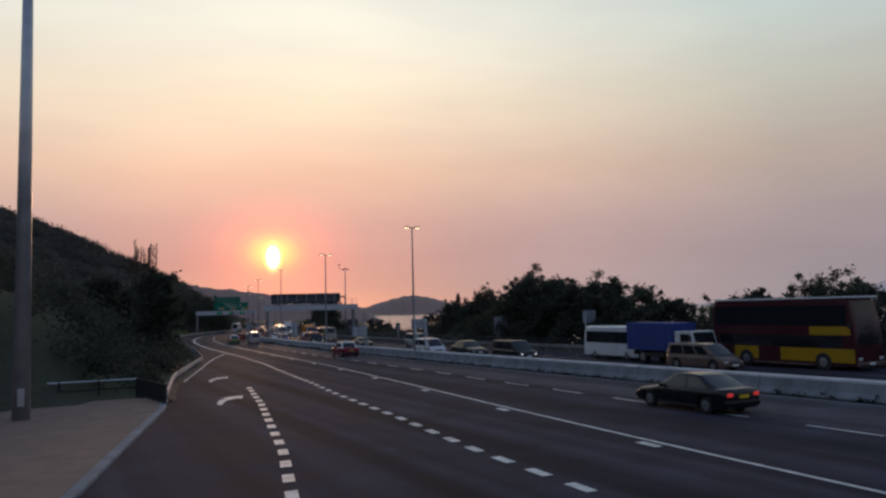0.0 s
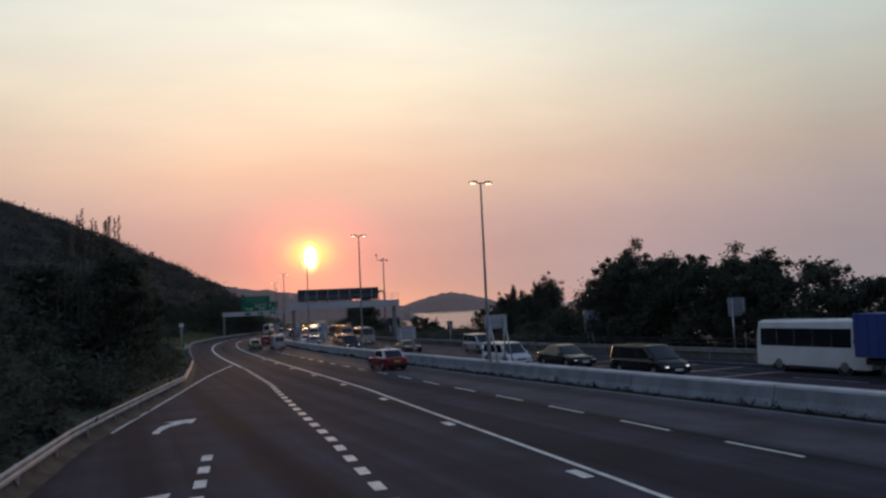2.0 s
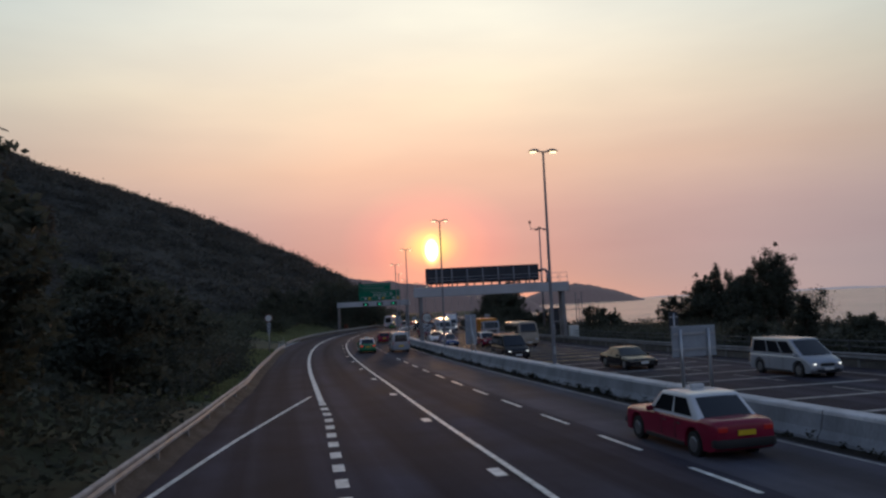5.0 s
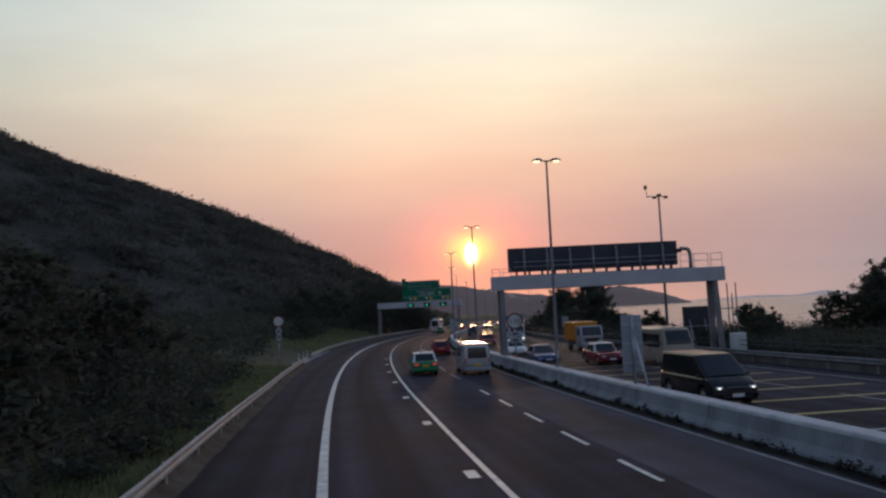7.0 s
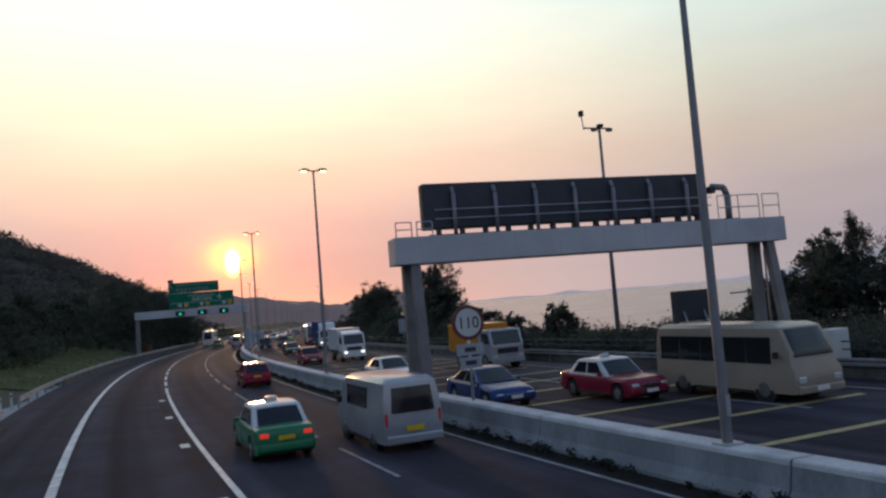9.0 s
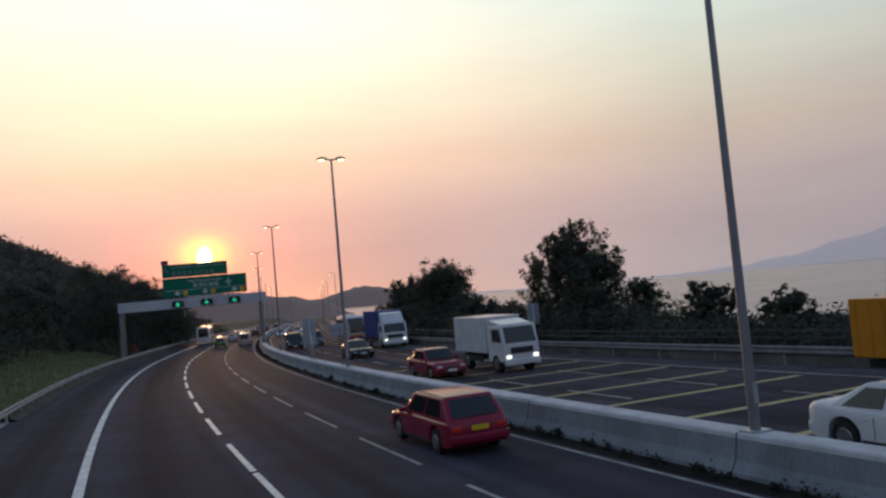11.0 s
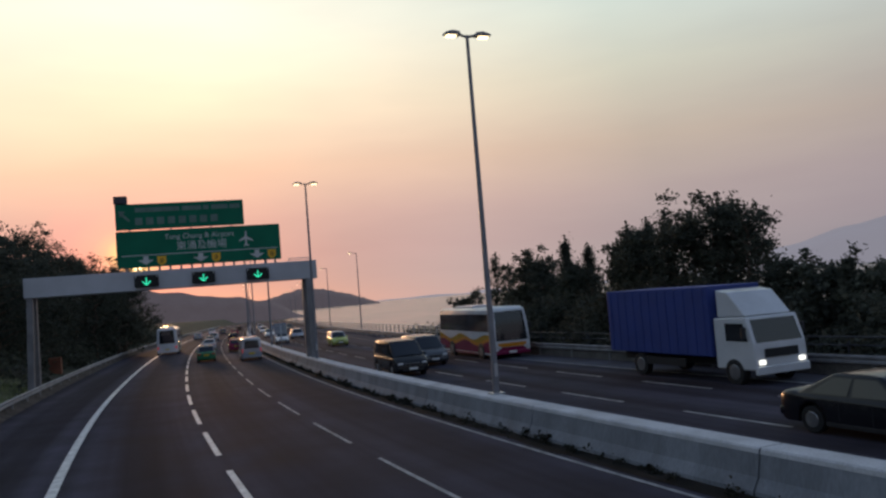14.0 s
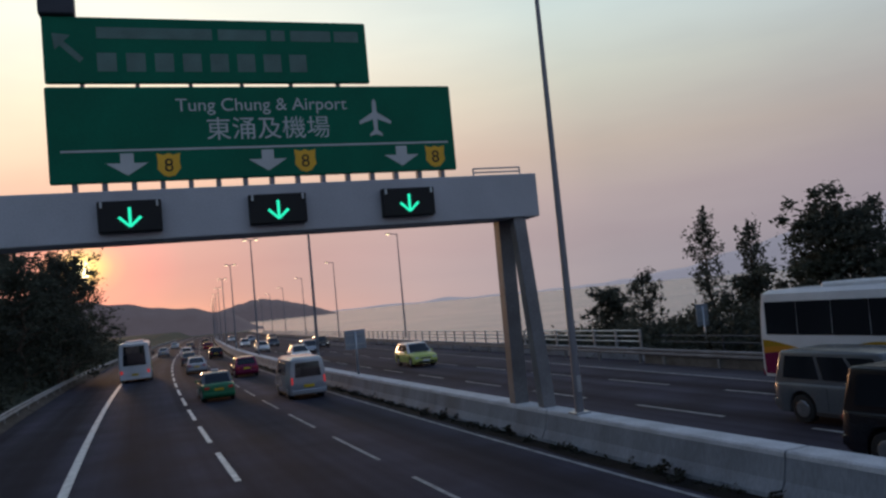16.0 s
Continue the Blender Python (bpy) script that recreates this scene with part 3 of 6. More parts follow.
def weather_mast(m):
    t = thing("camera_mast", "tall mast with floodlights and a camera on an arm", "mast", m=m)
    b = bmesh.new()
    tube(b, (0, 0, -0.3), (0, 0, 13.9), 0.15, 0.08, 12)
    part("pole", b, POLE_PAINT, t, smooth=True)
    b = bmesh.new()
    tube(b, (-1.1, 0, 13.85), (0.75, 0, 13.85), 0.05, 0.05, 8)
    part("crossarm", b, POLE_PAINT, t)
    for x in (-0.42, 0.0, 0.62):
        b = bmesh.new()
        box(b, (x, -0.1, 13.98 if x == 0 else 13.74), (0.34, 0.3, 0.2), 0.04)
        part("floodlight", b, DARK_PANEL, t)
    b = bmesh.new()
    tube(b, (-1.1, 0, 13.75), (-1.18, 0, 14.6), 0.035, 0.03, 8)
    arm = part("bracket", b, POLE_PAINT, t)
    b = bmesh.new()
    box(b, (-1.2, 0, 14.72), (0.24, 0.3, 0.36), 0.05)
    part("camera", b, DARK_PANEL, arm)
    return t


weather_mast(stand(157.0, 17.0))


# ---- sign gantries ----
def slanted_leg(name, parent, mat, x, y_foot, y_top, h, w=0.36, foot=0.0):
    b = bmesh.new()
    prism(b, [(y_foot - w / 2, foot), (y_foot + w / 2, foot), (y_top + w / 2, h), (y_top - w / 2, h)], 0, x - w / 2, x + w / 2, 0.02)
    return part(name, b, mat, parent)


def rail_loop(parent, a, c, h, posts=2, name="handrail"):
    """A tubular hand rail between two points of the beam's top."""
    a, c = Vector(a), Vector(c)
    b = bmesh.new()
    for i in range(posts):
        p = a.lerp(c, i / (posts - 1))
        tube(b, p, p + Vector((0, 0, h)), 0.024, n=6)
    for k in (0.5, 1.0):
        tube(b, a + Vector((0, 0, h * k)), c + Vector((0, 0, h * k)), 0.024, n=6)
    return part(name, b, STEEL, parent)


def vms_gantry(m):
    t = thing("message_sign_gantry", "grey steel gantry carrying the back of a dark message sign", "gantry", m=m)
    b = bmesh.new()
    box(b, (7.85, 0, 6.02), (17.0, 1.3, 1.02), 0.03)
    beam = part("beam", b, GANTRY_GREY, t)
    for i in range(9):
        b = bmesh.new()
        box(b, (0.35 + i * 1.87, -0.655, 6.02), (0.05, 0.012, 0.98))
        part("beam_seam", b, STEEL, beam)
    b = bmesh.new()
    box(b, (6.95, 0.35, 7.72), (12.5, 0.55, 1.78), 0.07)
    board = part("message_board", b, DARK_PANEL, t, "dark ribbed back of the message board")
    for i in range(7):
        x = 1.9 + i * 1.7
        b = bmesh.new()
        tube(b, (x, -0.10, 6.5), (x, -0.10, 8.15), 0.085, n=8)
        tube(b, (x, -0.10, 8.15), (x, 0.10, 8.42), 0.085, n=8)
        part("rib", b, POLE_PAINT, t, smooth=True)
    for z in (7.2, 7.55):
        b = bmesh.new()
        tube(b, (1.1, -0.16, z), (13.2, -0.16, z), 0.022, n=6)
        part("handrail", b, STEEL, t)
    for i in range(13):
        b = bmesh.new()
        box(b, (1.3 + i * 0.95, 0.2, 6.68), (0.14, 0.3, 0.36))
        part("board_foot", b, DARK_PANEL, t)
    b = bmesh.new()
    box(b, (7.5, -0.2, 6.545), (13.5, 0.7, 0.05))
    part("walkway", b, DARK_PANEL, t)
    b = bmesh.new()
    pts = [(14.1, 0, 6.5), (14.1, 0, 7.6), (13.95, 0, 7.95), (13.35, 0, 8.0)]
    for p, q in zip(pts, pts[1:]):
        tube(b, p, q, 0.14, n=10)
    cctv = part("camera_post", b, POLE_PAINT, t, smooth=True)
    b = bmesh.new()
    box(b, (13.32, 0, 7.86), (0.3, 0.34, 0.3), 0.05)
    part("camera", b, DARK_PANEL, cctv)
    rail_loop(t, (13.2, -0.55, 6.53), (15.2, -0.55, 6.53), 1.0, 3)
    rail_loop(t, (15.4, -0.55, 6.53), (16.2, -0.55, 6.53), 1.0, 2)
    rail_loop(t, (-0.55, -0.55, 6.53), (0.05, -0.55, 6.53), 0.55, 2)
    rail_loop(t, (0.25, -0.55, 6.53), (0.85, -0.55, 6.53), 0.55, 2)
    for x in (0.0, 15.5):
        slanted_leg("leg", t, LEG_GREY, x, 0.5, 0.45, 5.52, 0.40)
        slanted_leg("leg", t, LEG_GREY, x + 0.12, -1.2, -0.35, 5.52, 0.36)
    return t


vms_gantry(stand(145.4, 0.0, 0.0, -7.5))


def lettering(text, size, at, mat, parent, name="lettering", width=0.0):
    """Raised letters on a sign's face, which looks along -y."""
    cu = bpy.data.curves.new(name, "FONT")
    cu.body, cu.size, cu.extrude, cu.align_x = text, size, 0.004, "CENTER"
    tmp = new(name, cu)
    me = bpy.data.meshes.new_from_object(tmp.evaluated_get(bpy.context.evaluated_depsgraph_get()))
    bpy.data.objects.remove(tmp)
    bpy.data.curves.remove(cu)
    me.materials.clear()
    me.materials.append(mat)
    ob = new(name, me)
    k = 1.0
    if width and me.vertices:
        xs = [v.co.x for v in me.vertices]
        k = width / max(0.01, max(xs) - min(xs))
    ob.matrix_basis = pose(*at, 90, 0, 0) @ Matrix.Diagonal((k, 1, 1, 1))
    ob.parent = parent
    return ob


def flat_shape(outline, x, y, z, s, mat, parent, name, label="", depth=0.006):
    b = bmesh.new()
    prism(b, [(x + s * p[0], z + s * p[1]) for p in outline], 1, y - depth, y)
    return part(name, b, mat, parent, label)


ARROW_DOWN = [(-0.16, 0.33), (0.16, 0.33), (0.16, 0.08), (0.5, 0.08), (0.0, -0.24), (-0.5, 0.08), (-0.16, 0.08)]
PLANE = [(0.0, 1.0), (0.09, 0.85), (0.1, 0.38), (0.72, -0.02), (0.72, -0.16), (0.1, 0.06), (0.08, -0.42), (0.28, -0.6), (0.28, -0.7), (0.0, -0.62),
         (-0.28, -0.7), (-0.28, -0.6), (-0.08, -0.42), (-0.1, 0.06), (-0.72, -0.16), (-0.72, -0.02), (-0.1, 0.38), (-0.09, 0.85)]
SHIELD = [(-0.5, 0.5), (-0.2, 0.42), (0.0, 0.5), (0.2, 0.42), (0.5, 0.5), (0.46, 0.1), (0.5, -0.2), (0.25, -0.5), (0.0, -0.58), (-0.25, -0.5), (-0.5, -0.2), (-0.46, 0.1)]
GREEN_LED = material("green_led", (0.02, 0.3, 0.2), 0.4, vary=0.02, bump=0.0, emit=(0.05, 1.0, 0.55), strength=0.7)


def sign_gantry(m):
    t = thing("sign_gantry", "grey steel gantry with green direction signs and lane signals", "gantry", m=m)
    b = bmesh.new()
    box(b, (-8.20, 0, 6.62), (17.8, 1.2, 1.22), 0.03)
    part("beam", b, GANTRY_GREY, t)
    # lower sign
    b = bmesh.new()
    box(b, (-6.64, -0.3, 8.64), (10.18, 0.12, 2.36), 0.05)
    low = part("lower_sign", b, SIGN_GREEN, t, "green sign with white place names and a plane")
    fy = -0.362
    lettering("Tung Chung & Airport", 0.46, (-6.65, fy, 9.19), SIGN_WHITE, low, width=4.3)
    lettering("東涌及機場", 0.62, (-6.55, fy, 8.50), SIGN_WHITE, low, width=3.1)
    flat_shape(PLANE, -3.75, fy, 8.87, 0.60, SIGN_WHITE, low, "plane_symbol")
    b = bmesh.new()
    box(b, (-6.6, fy - 0.003, 8.24), (9.7, 0.008, 0.05))
    part("divider", b, SIGN_WHITE, low)
    for x in (-10.0, -6.65, -3.1):
        flat_shape(ARROW_DOWN, x, fy, 7.85, 0.95, SIGN_WHITE, low, "lane_arrow")
        sh = flat_shape(SHIELD, x + 0.95, fy, 7.87, 0.55, SIGN_YELLOW, low, "route_shield", "yellow route shield")
        lettering("8", 0.46, (x + 0.95, fy - 0.007, 7.69), BLACK, sh)
    # upper sign
    b = bmesh.new()
    box(b, (-7.75, -0.3, 10.72), (7.9, 0.12, 1.66), 0.05)
    upp = part("upper_sign", b, SIGN_GREEN, t, "dim green sign with faded lettering and an arrow")
    b = bmesh.new()
    a = Matrix.Translation((-11.15, fy, 10.75)) @ Matrix.Rotation(radians(-45), 4, "Y")
    for c, s in (((0, 0, -0.1), (0.14, 0.008, 0.62)),):
        box(b, c, s, m=a)
    prism(b, [(-11.48, 11.12), (-11.08, 11.08), (-11.44, 10.72)], 1, fy - 0.008, fy)
    part("arrow", b, SIGN_FADED, upp)
    for x, w in ((-9.15, 2.7), (-7.05, 1.2), (-6.15, 0.35), (-5.3, 1.05), (-4.35, 0.65)):
        b = bmesh.new()
        box(b, (x, fy, 11.15), (w, 0.008, 0.28), 0.0)
        part("text_bar", b, SIGN_FADED, upp)
    for i in range(8):
        b = bmesh.new()
        box(b, (-10.3 + i * 0.66, fy, 10.42), (0.44, 0.008, 0.46))
        part("text_bar", b, SIGN_FADED, upp)
    b = bmesh.new()
    box(b, (-11.35, -0.25, 11.82), (0.8, 0.4, 0.5), 0.04)
    part("camera_box", b, DARK_PANEL, t)
    for i in range(15):
        b = bmesh.new()
        box(b, (-11.2 + i * 0.66, -0.2, 7.42), (0.12, 0.2, 0.42))
        part("sign_bracket", b, POLE_PAINT, t)
    for i in range(6):
        b = bmesh.new()
        box(b, (-10.9 + i * 1.25, -0.2, 9.86), (0.10, 0.12, 0.2))
        part("sign_bracket", b, POLE_PAINT, t)
    # lane signals hung on the beam's face
    for x in (-10.0, -6.55, -3.15):
        b = bmesh.new()
        box(b, (x, -0.72, 6.58), (1.42, 0.24, 0.74), 0.03)
        sig = part("lane_signal", b, BLACK, t, "black lane signal with a green arrow")
        b = bmesh.new()
        y0 = -0.845
        prism(b, [(x - 0.035, 6.78), (x + 0.035, 6.78), (x + 0.035, 6.34), (x - 0.035, 6.34)], 1, y0 - 0.01, y0)
        prism(b, [(x - 0.27, 6.53), (x - 0.22, 6.58), (x + 0.02, 6.34), (x - 0.02, 6.30)], 1, y0 - 0.012, y0 - 0.001)
        prism(b, [(x + 0.27, 6.53), (x + 0.22, 6.58), (x - 0.02, 6.34), (x + 0.02, 6.30)], 1, y0 - 0.014, y0 - 0.002)
        part("green_arrow", b, GREEN_LED, sig, "glowing green arrow")
        for dx in (-0.62, 0.62):
            b = bmesh.new()
            box(b, (x + dx, -0.86, 6.86), (0.05, 0.05, 0.14))
            part("lug", b, SIGN_WHITE, sig)
    rail_loop(t, (-1.1, -0.4, 7.23), (0.3, -0.4, 7.23), 0.22, 2)
    slanted_leg("leg", t, LEG_GREY, -0.05, 0.45, 0.35, 6.02, 0.42)
    slanted_leg("leg", t, LEG_GREY, 0.1, -1.2, -0.35, 6.02, 0.36)
    slanted_leg("leg", t, LEG_GREY, -16.8, 0.45, 0.35, 6.02, 0.42)
    slanted_leg("leg", t, LEG_GREY, -16.8, -1.0, -0.35, 6.02, 0.36)
    return t


SIGN_FADED = material("sign_faded", (0.10, 0.17, 0.15), 0.5, vary=0.2, scale=2, fine=30, bump=0.02)
sign_gantry(stand(249.6, 0.0, 0, -3.4))


# ---- small signs ----
def post_sign(m, w, lo, hi, label, posts=2, brace=0.0, foot=0.77, mat=None, depth=0.06, bars=2, name="road_sign", post_r=0.055, post_mat=None):
    """A panel on posts, seen from behind, with stiffening bars and slanting braces."""
    t = thing(name, label, "road sign", m=m)
    b = bmesh.new()
    box(b, (0, 0, (lo + hi) / 2), (w, depth, hi - lo), 0.012)
    panel = part("panel", b, mat or SIGN_GREY, t)
    for i in range(bars):
        b = bmesh.new()
        box(b, (0, -depth / 2 - 0.02, lo + (hi - lo) * (i + 0.5) / bars), (w * 0.96, 0.04, 0.06))
        part("stiffener", b, STEEL, panel)
    xs = [0.0] if posts == 1 else [-w * 0.32, w * 0.32]
    for x in xs:
        b = bmesh.new()
        tube(b, (x, -0.09, foot), (x, -0.09, hi - 0.1), post_r, n=10)
        part("post", b, post_mat or STEEL, t, smooth=True)
        if brace:
            b = bmesh.new()
            tube(b, (x, -0.09 - brace, foot), (x, -0.1, lo + (hi - lo) * 0.75), 0.05, n=8)
            part("brace", b, STEEL, t, smooth=True)
    return t


post_sign(stand(69.9, 0.1), 1.55, 2.75, 3.6, "grey back of a road sign braced on the median", brace=1.0)
post_sign(stand(86.6, 0.1), 1.65, 1.85, 2.9, "grey back of a low road sign on the median", brace=0.0)
post_sign(stand(118.8, 0.05), 0.85, 1.25, 3.5, "tall grey back of a narrow sign braced on the median", 1, 1.3, bars=3)
post_sign(stand(200.5, 0.05), 0.85, 1.65, 3.5, "tall narrow sign back braced on the median barrier", 1, 1.2, bars=3)
post_sign(stand(267.9, 0.05), 1.05, 2.05, 3.0, "small dark sign back on the median barrier", 1, 0.0)
post_sign(stand(67.6, 17.0), 1.5, 2.75, 4.0, "grey sign back on two posts beside the far verge", 2, 0.0, -0.2)
post_sign(stand(85.3, 17.0), 1.75, 1.6, 3.55, "large grey sign back with braces on the far verge", 2, 1.3, -0.2, bars=3)
post_sign(stand(117.0, 15.6), 0.75, 1.5, 2.95, "dark upright sign on a post beside the far guardrail", 1, 0.0, -0.2, DARK_PANEL)
post_sign(stand(190.8, 0.05), 1.14, 2.42, 3.10, "wide pale sign back on a single median post", 1, 0.0, bars=2, post_r=0.032, post_mat=POLE_PAINT)
post_sign(stand(198.8, 16.0), 0.95, 1.55, 3.1, "grey sign back on a post behind the far guardrail", 1, 0.0, -0.3)
post_sign(stand(260.6, 15.5), 0.7, 1.55, 2.6, "small pale sign on a post behind the guardrail", 1, 0.0, -0.3)
post_sign(stand(150.0, 16.8), 2.0, 0.5, 3.7, "tall dark blue panel with slanting braces on the verge", 2, 1.4, -0.3, DARK_PANEL, 0.5, 1, "noise_panel")


def cabinet(m, w, d, h, mat=None, label="pale grey equipment cabinet on the far verge"):
    t = thing("roadside_cabinet", label, "cabinet", m=m)
    b = bmesh.new()
    box(b, (0, 0, h / 2 - 0.1), (w, d, h + 0.2), 0.04)
    body = part("body", b, mat or SIGN_WHITE, t)
    b = bmesh.new()
    box(b, (0, -d / 2 - 0.006, h / 2), (w * 0.86, 0.02, h * 0.86), 0.006)
    part("door", b, mat or SIGN_WHITE, body)
    return t


cabinet(stand(140.3, 15.6), 0.95, 0.6, 1.75)
ORANGE_BOX = material("faded_orange_paint", (0.20, 0.075, 0.045), 0.7, vary=0.25, scale=1.5, fine=25, bump=0.1)
cabinet(stand(272.0, -18.9, bank(272.0, 3.0)), 1.0, 0.6, 1.35, ORANGE_BOX, "faded orange equipment cabinet behind the near guardrail")

# posts and a bar of a small frame on the verge
t = thing("steel_frame", "bare frame of thin posts on the far verge", "frame", m=stand(146.6, 18.4))
for x in (-0.35, 0.0, 0.35):
    b = bmesh.new()
    tube(b, (x, 0, -0.6), (x, 0, 5.4 if x else 4.6), 0.05, n=8)
    part("post", b, POLE_PAINT, t)
b = bmesh.new()
tube(b, (-2.0, 0, 3.4), (0.4, 0, 3.45), 0.04, n=8)
part("bar", b, POLE_PAINT, t)


def round_sign(m, centre, r, label, text="", foot=0.77, plates=2, plate_w=0.42):
    t = thing("speed_sign", label, "road sign", m=m)
    b = bmesh.new()
    tube(b, (0, 0.05, foot), (0, 0.05, centre), 0.05, n=10)
    part("post", b, STEEL, t, smooth=True)
    b = bmesh.new()
    tube(b, (0, 0.03, centre), (0, -0.02, centre), r, r, 32)
    rim = part("rim", b, SIGN_RED, t, "dull red ring")
    b = bmesh.new()
    tube(b, (0, -0.018, centre), (0, -0.03, centre), r * 0.80, r * 0.80, 32)
    face = part("face", b, SIGN_WHITE, rim)
    if text:
        lettering(text, r * 0.95, (0, -0.034, centre - r * 0.33), BLACK, rim, "numerals", width=r * 1.15)
    for i in range(plates):
        b = bmesh.new()
        box(b, (0, 0.0, centre - r - 0.3 - 0.42 * i), (plate_w - 0.19 * plate_w * i, 0.03, 0.36), 0.01)
        plate = part("plate", b, SIGN_GREY, t)
        b = bmesh.new()
        box(b, (0, -0.02, centre - r - 0.3 - 0.42 * i), (plate_w * 0.4, 0.012, 0.14))
        part("text_bar", b, DARK_PANEL, plate)
    return t


round_sign(stand(140.7, 0.05), 3.27, 0.56, "round speed limit sign reading 110 on the median", "110", plate_w=0.95)
round_sign(stand(147.5, -16.45), 4.0, 0.42, "round speed sign with plates on the grass verge", "", 0.0, 3)

# ---- guardrails, kerbs, verge ----
def guardrail(name, off, y0, y1, label, h=0.72, side=1, step=4.0, mat=GUARD):
    """A corrugated steel beam on posts; side: which way its face looks."""
    t = thing(name, label, "guardrail", kind="structure")
    b = bmesh.new()
    prof = [(0.0, 0.16), (0.05, 0.12), (0.05, 0.06), (0.0, 0.0), (0.05, -0.06), (0.05, -0.12), (0.0, -0.16)]
    rws = sweep(b, y0, y1, 2.0, lambda y: [(off(y) + side * p, h - 0.16 + q) for p, q in prof] + [(off(y) - side * 0.02, h - 0.32), (off(y) - side * 0.02, h), (off(y), h)])
    b.faces.new(rws[0])
    b.faces.new(rws[-1][::-1])
    part("rail", b, mat, t)
    b = bmesh.new()
    box(b, (0, 0, h / 2 - 0.2), (0.12, 0.16, h + 0.3), 0.01)
    post = mesh_of("post", b, mat)
    y = y0 + 0.4
    while y < min(y1, y0 + 420):
        ob = new("post", post)
        ob.matrix_basis = stand(y, off(y) - side * 0.1)
        ob.parent = t
        y += step
    return t


guardrail("guardrail", LEFT_EDGE, 44.2, 160, "weathered steel guardrail along the near shoulder")
guardrail("guardrail", lambda y: LEFT_EDGE(y) - 0.4, 169, 600, "weathered steel guardrail curving along the near shoulder")
guardrail("guardrail", FAR_EDGE, -40, 262, "pale steel guardrail along the far verge", 0.75, -1, mat=GUARD_DULL)
guardrail("guardrail", FAR_EDGE, 262, 620, "pale steel guardrail in front of the parapet", 0.75, -1, mat=GUARD_DULL)

# low dark wall right behind the far guardrail
bm = bmesh.new()
rws = sweep(bm, -40, 262, 4, lambda y: [(FAR_EDGE(y) + 0.06, -0.1), (FAR_EDGE(y) + 0.08, 0.58), (FAR_EDGE(y) + 0.42, 0.60), (FAR_EDGE(y) + 0.8, -0.1)])
setting("verge_kerb", bm, SOIL_WALL, "low dark retaining kerb behind the far guardrail", "kerb")

# gravel, dirt and dead weeds heaped under the near guardrail
bm = bmesh.new()
for y0, y1, k in ((46.0, 158.5, 0.0), (190.0, 420.0, 0.4)):
    sweep(bm, y0, y1, 1.2, lambda y: [(LEFT_EDGE(y) - k - 0.75, -0.02), (LEFT_EDGE(y) - k - 0.50, 0.30 + 0.10 * noise.noise(Vector((y * 0.8, 1, 0)))), (LEFT_EDGE(y) - k - 0.12, 0.34 + 0.08 * noise.noise(Vector((y * 1.1, 7, 0)))),
                                      (LEFT_EDGE(y) - k - 0.02, 0.12), (LEFT_EDGE(y) - k + 0.32 + 0.14 * noise.noise(Vector((y * 0.6, 3, 0))), 0.012)])
setting("verge_dirt", bm, GRAVEL, "brown gravel and dead weeds under the near guardrail", "dirt", True)


def thin_fence(y0, y1):
    """Two slim steel rails on posts, behind the low wall."""
    t = thing("verge_fence", "thin dark two-rail steel fence behind the far guardrail", "fence", kind="structure")
    off = lambda y: FAR_EDGE(y) + 1.15
    for h in (0.95, 1.25):
        b = bmesh.new()
        sweep(b, y0, y1, 3, lambda y: [(off(y) - 0.03, h), (off(y), h + 0.03), (off(y) + 0.03, h), (off(y), h - 0.03), (off(y) - 0.03, h)])
        part("rail", b, DARK_PANEL, t)
    b = bmesh.new()
    box(b, (0, 0, 0.55), (0.06, 0.06, 1.44), 0.01)
    me = mesh_of("post", b, DARK_PANEL)
    for i in range(int((y1 - y0) / 3.0)):
        ob = new("post", me)
        ob.matrix_basis = stand(y0 + 0.3 + 3.0 * i, off(y0 + 0.3 + 3.0 * i))
        ob.parent = t
    return t


thin_fence(62, 262)


def parapet(y0, y1):
    t = thing("parapet", "low concrete parapet with grey steel rails above the sea", "parapet", kind="structure")
    off = lambda y: FAR_EDGE(y) + 1.0
    b = bmesh.new()
    rws = sweep(b, y0, y1, 3, lambda y: [(off(y) - 0.18, -0.1), (off(y) - 0.16, 0.62), (off(y) + 0.16, 0.62), (off(y) + 0.18, -0.6)])
    b.faces.new(rws[0])
    part("plinth", b, CONCRETE, t)
    for h in (0.95, 1.22, 1.5):
        b = bmesh.new()
        sweep(b, y0 + 0.5, y1, 3, lambda y: [(off(y) - 0.04, h), (off(y), h + 0.04), (off(y) + 0.04, h), (off(y), h - 0.04), (off(y) - 0.04, h)])
        part("rail", b, STEEL, t)
    b = bmesh.new()
    box(b, (0, 0, 1.08), (0.10, 0.14, 0.95), 0.01)
    me = mesh_of("post", b, STEEL)
    y = y0 + 0.6
    while y < y0 + 240:
        ob = new("post", me)
        ob.matrix_basis = stand(y, off(y))
        ob.parent = t
        y += 2.4
    return t


parapet(263, 600)

# paved verge with its kerb, where the joining lane begins
bm = bmesh.new()
sweep(bm, -60, 47.5, 2.5, lambda y: [(LEFT_EDGE(y) - 12.0, 0.10), (LEFT_EDGE(y) - 0.28, 0.12)])
setting("pavement", bm, PAVING, "pinkish brick paving on the verge", "pavement")
kerb = thing("kerb", "row of grey concrete kerb stones", "kerb", kind="structure")
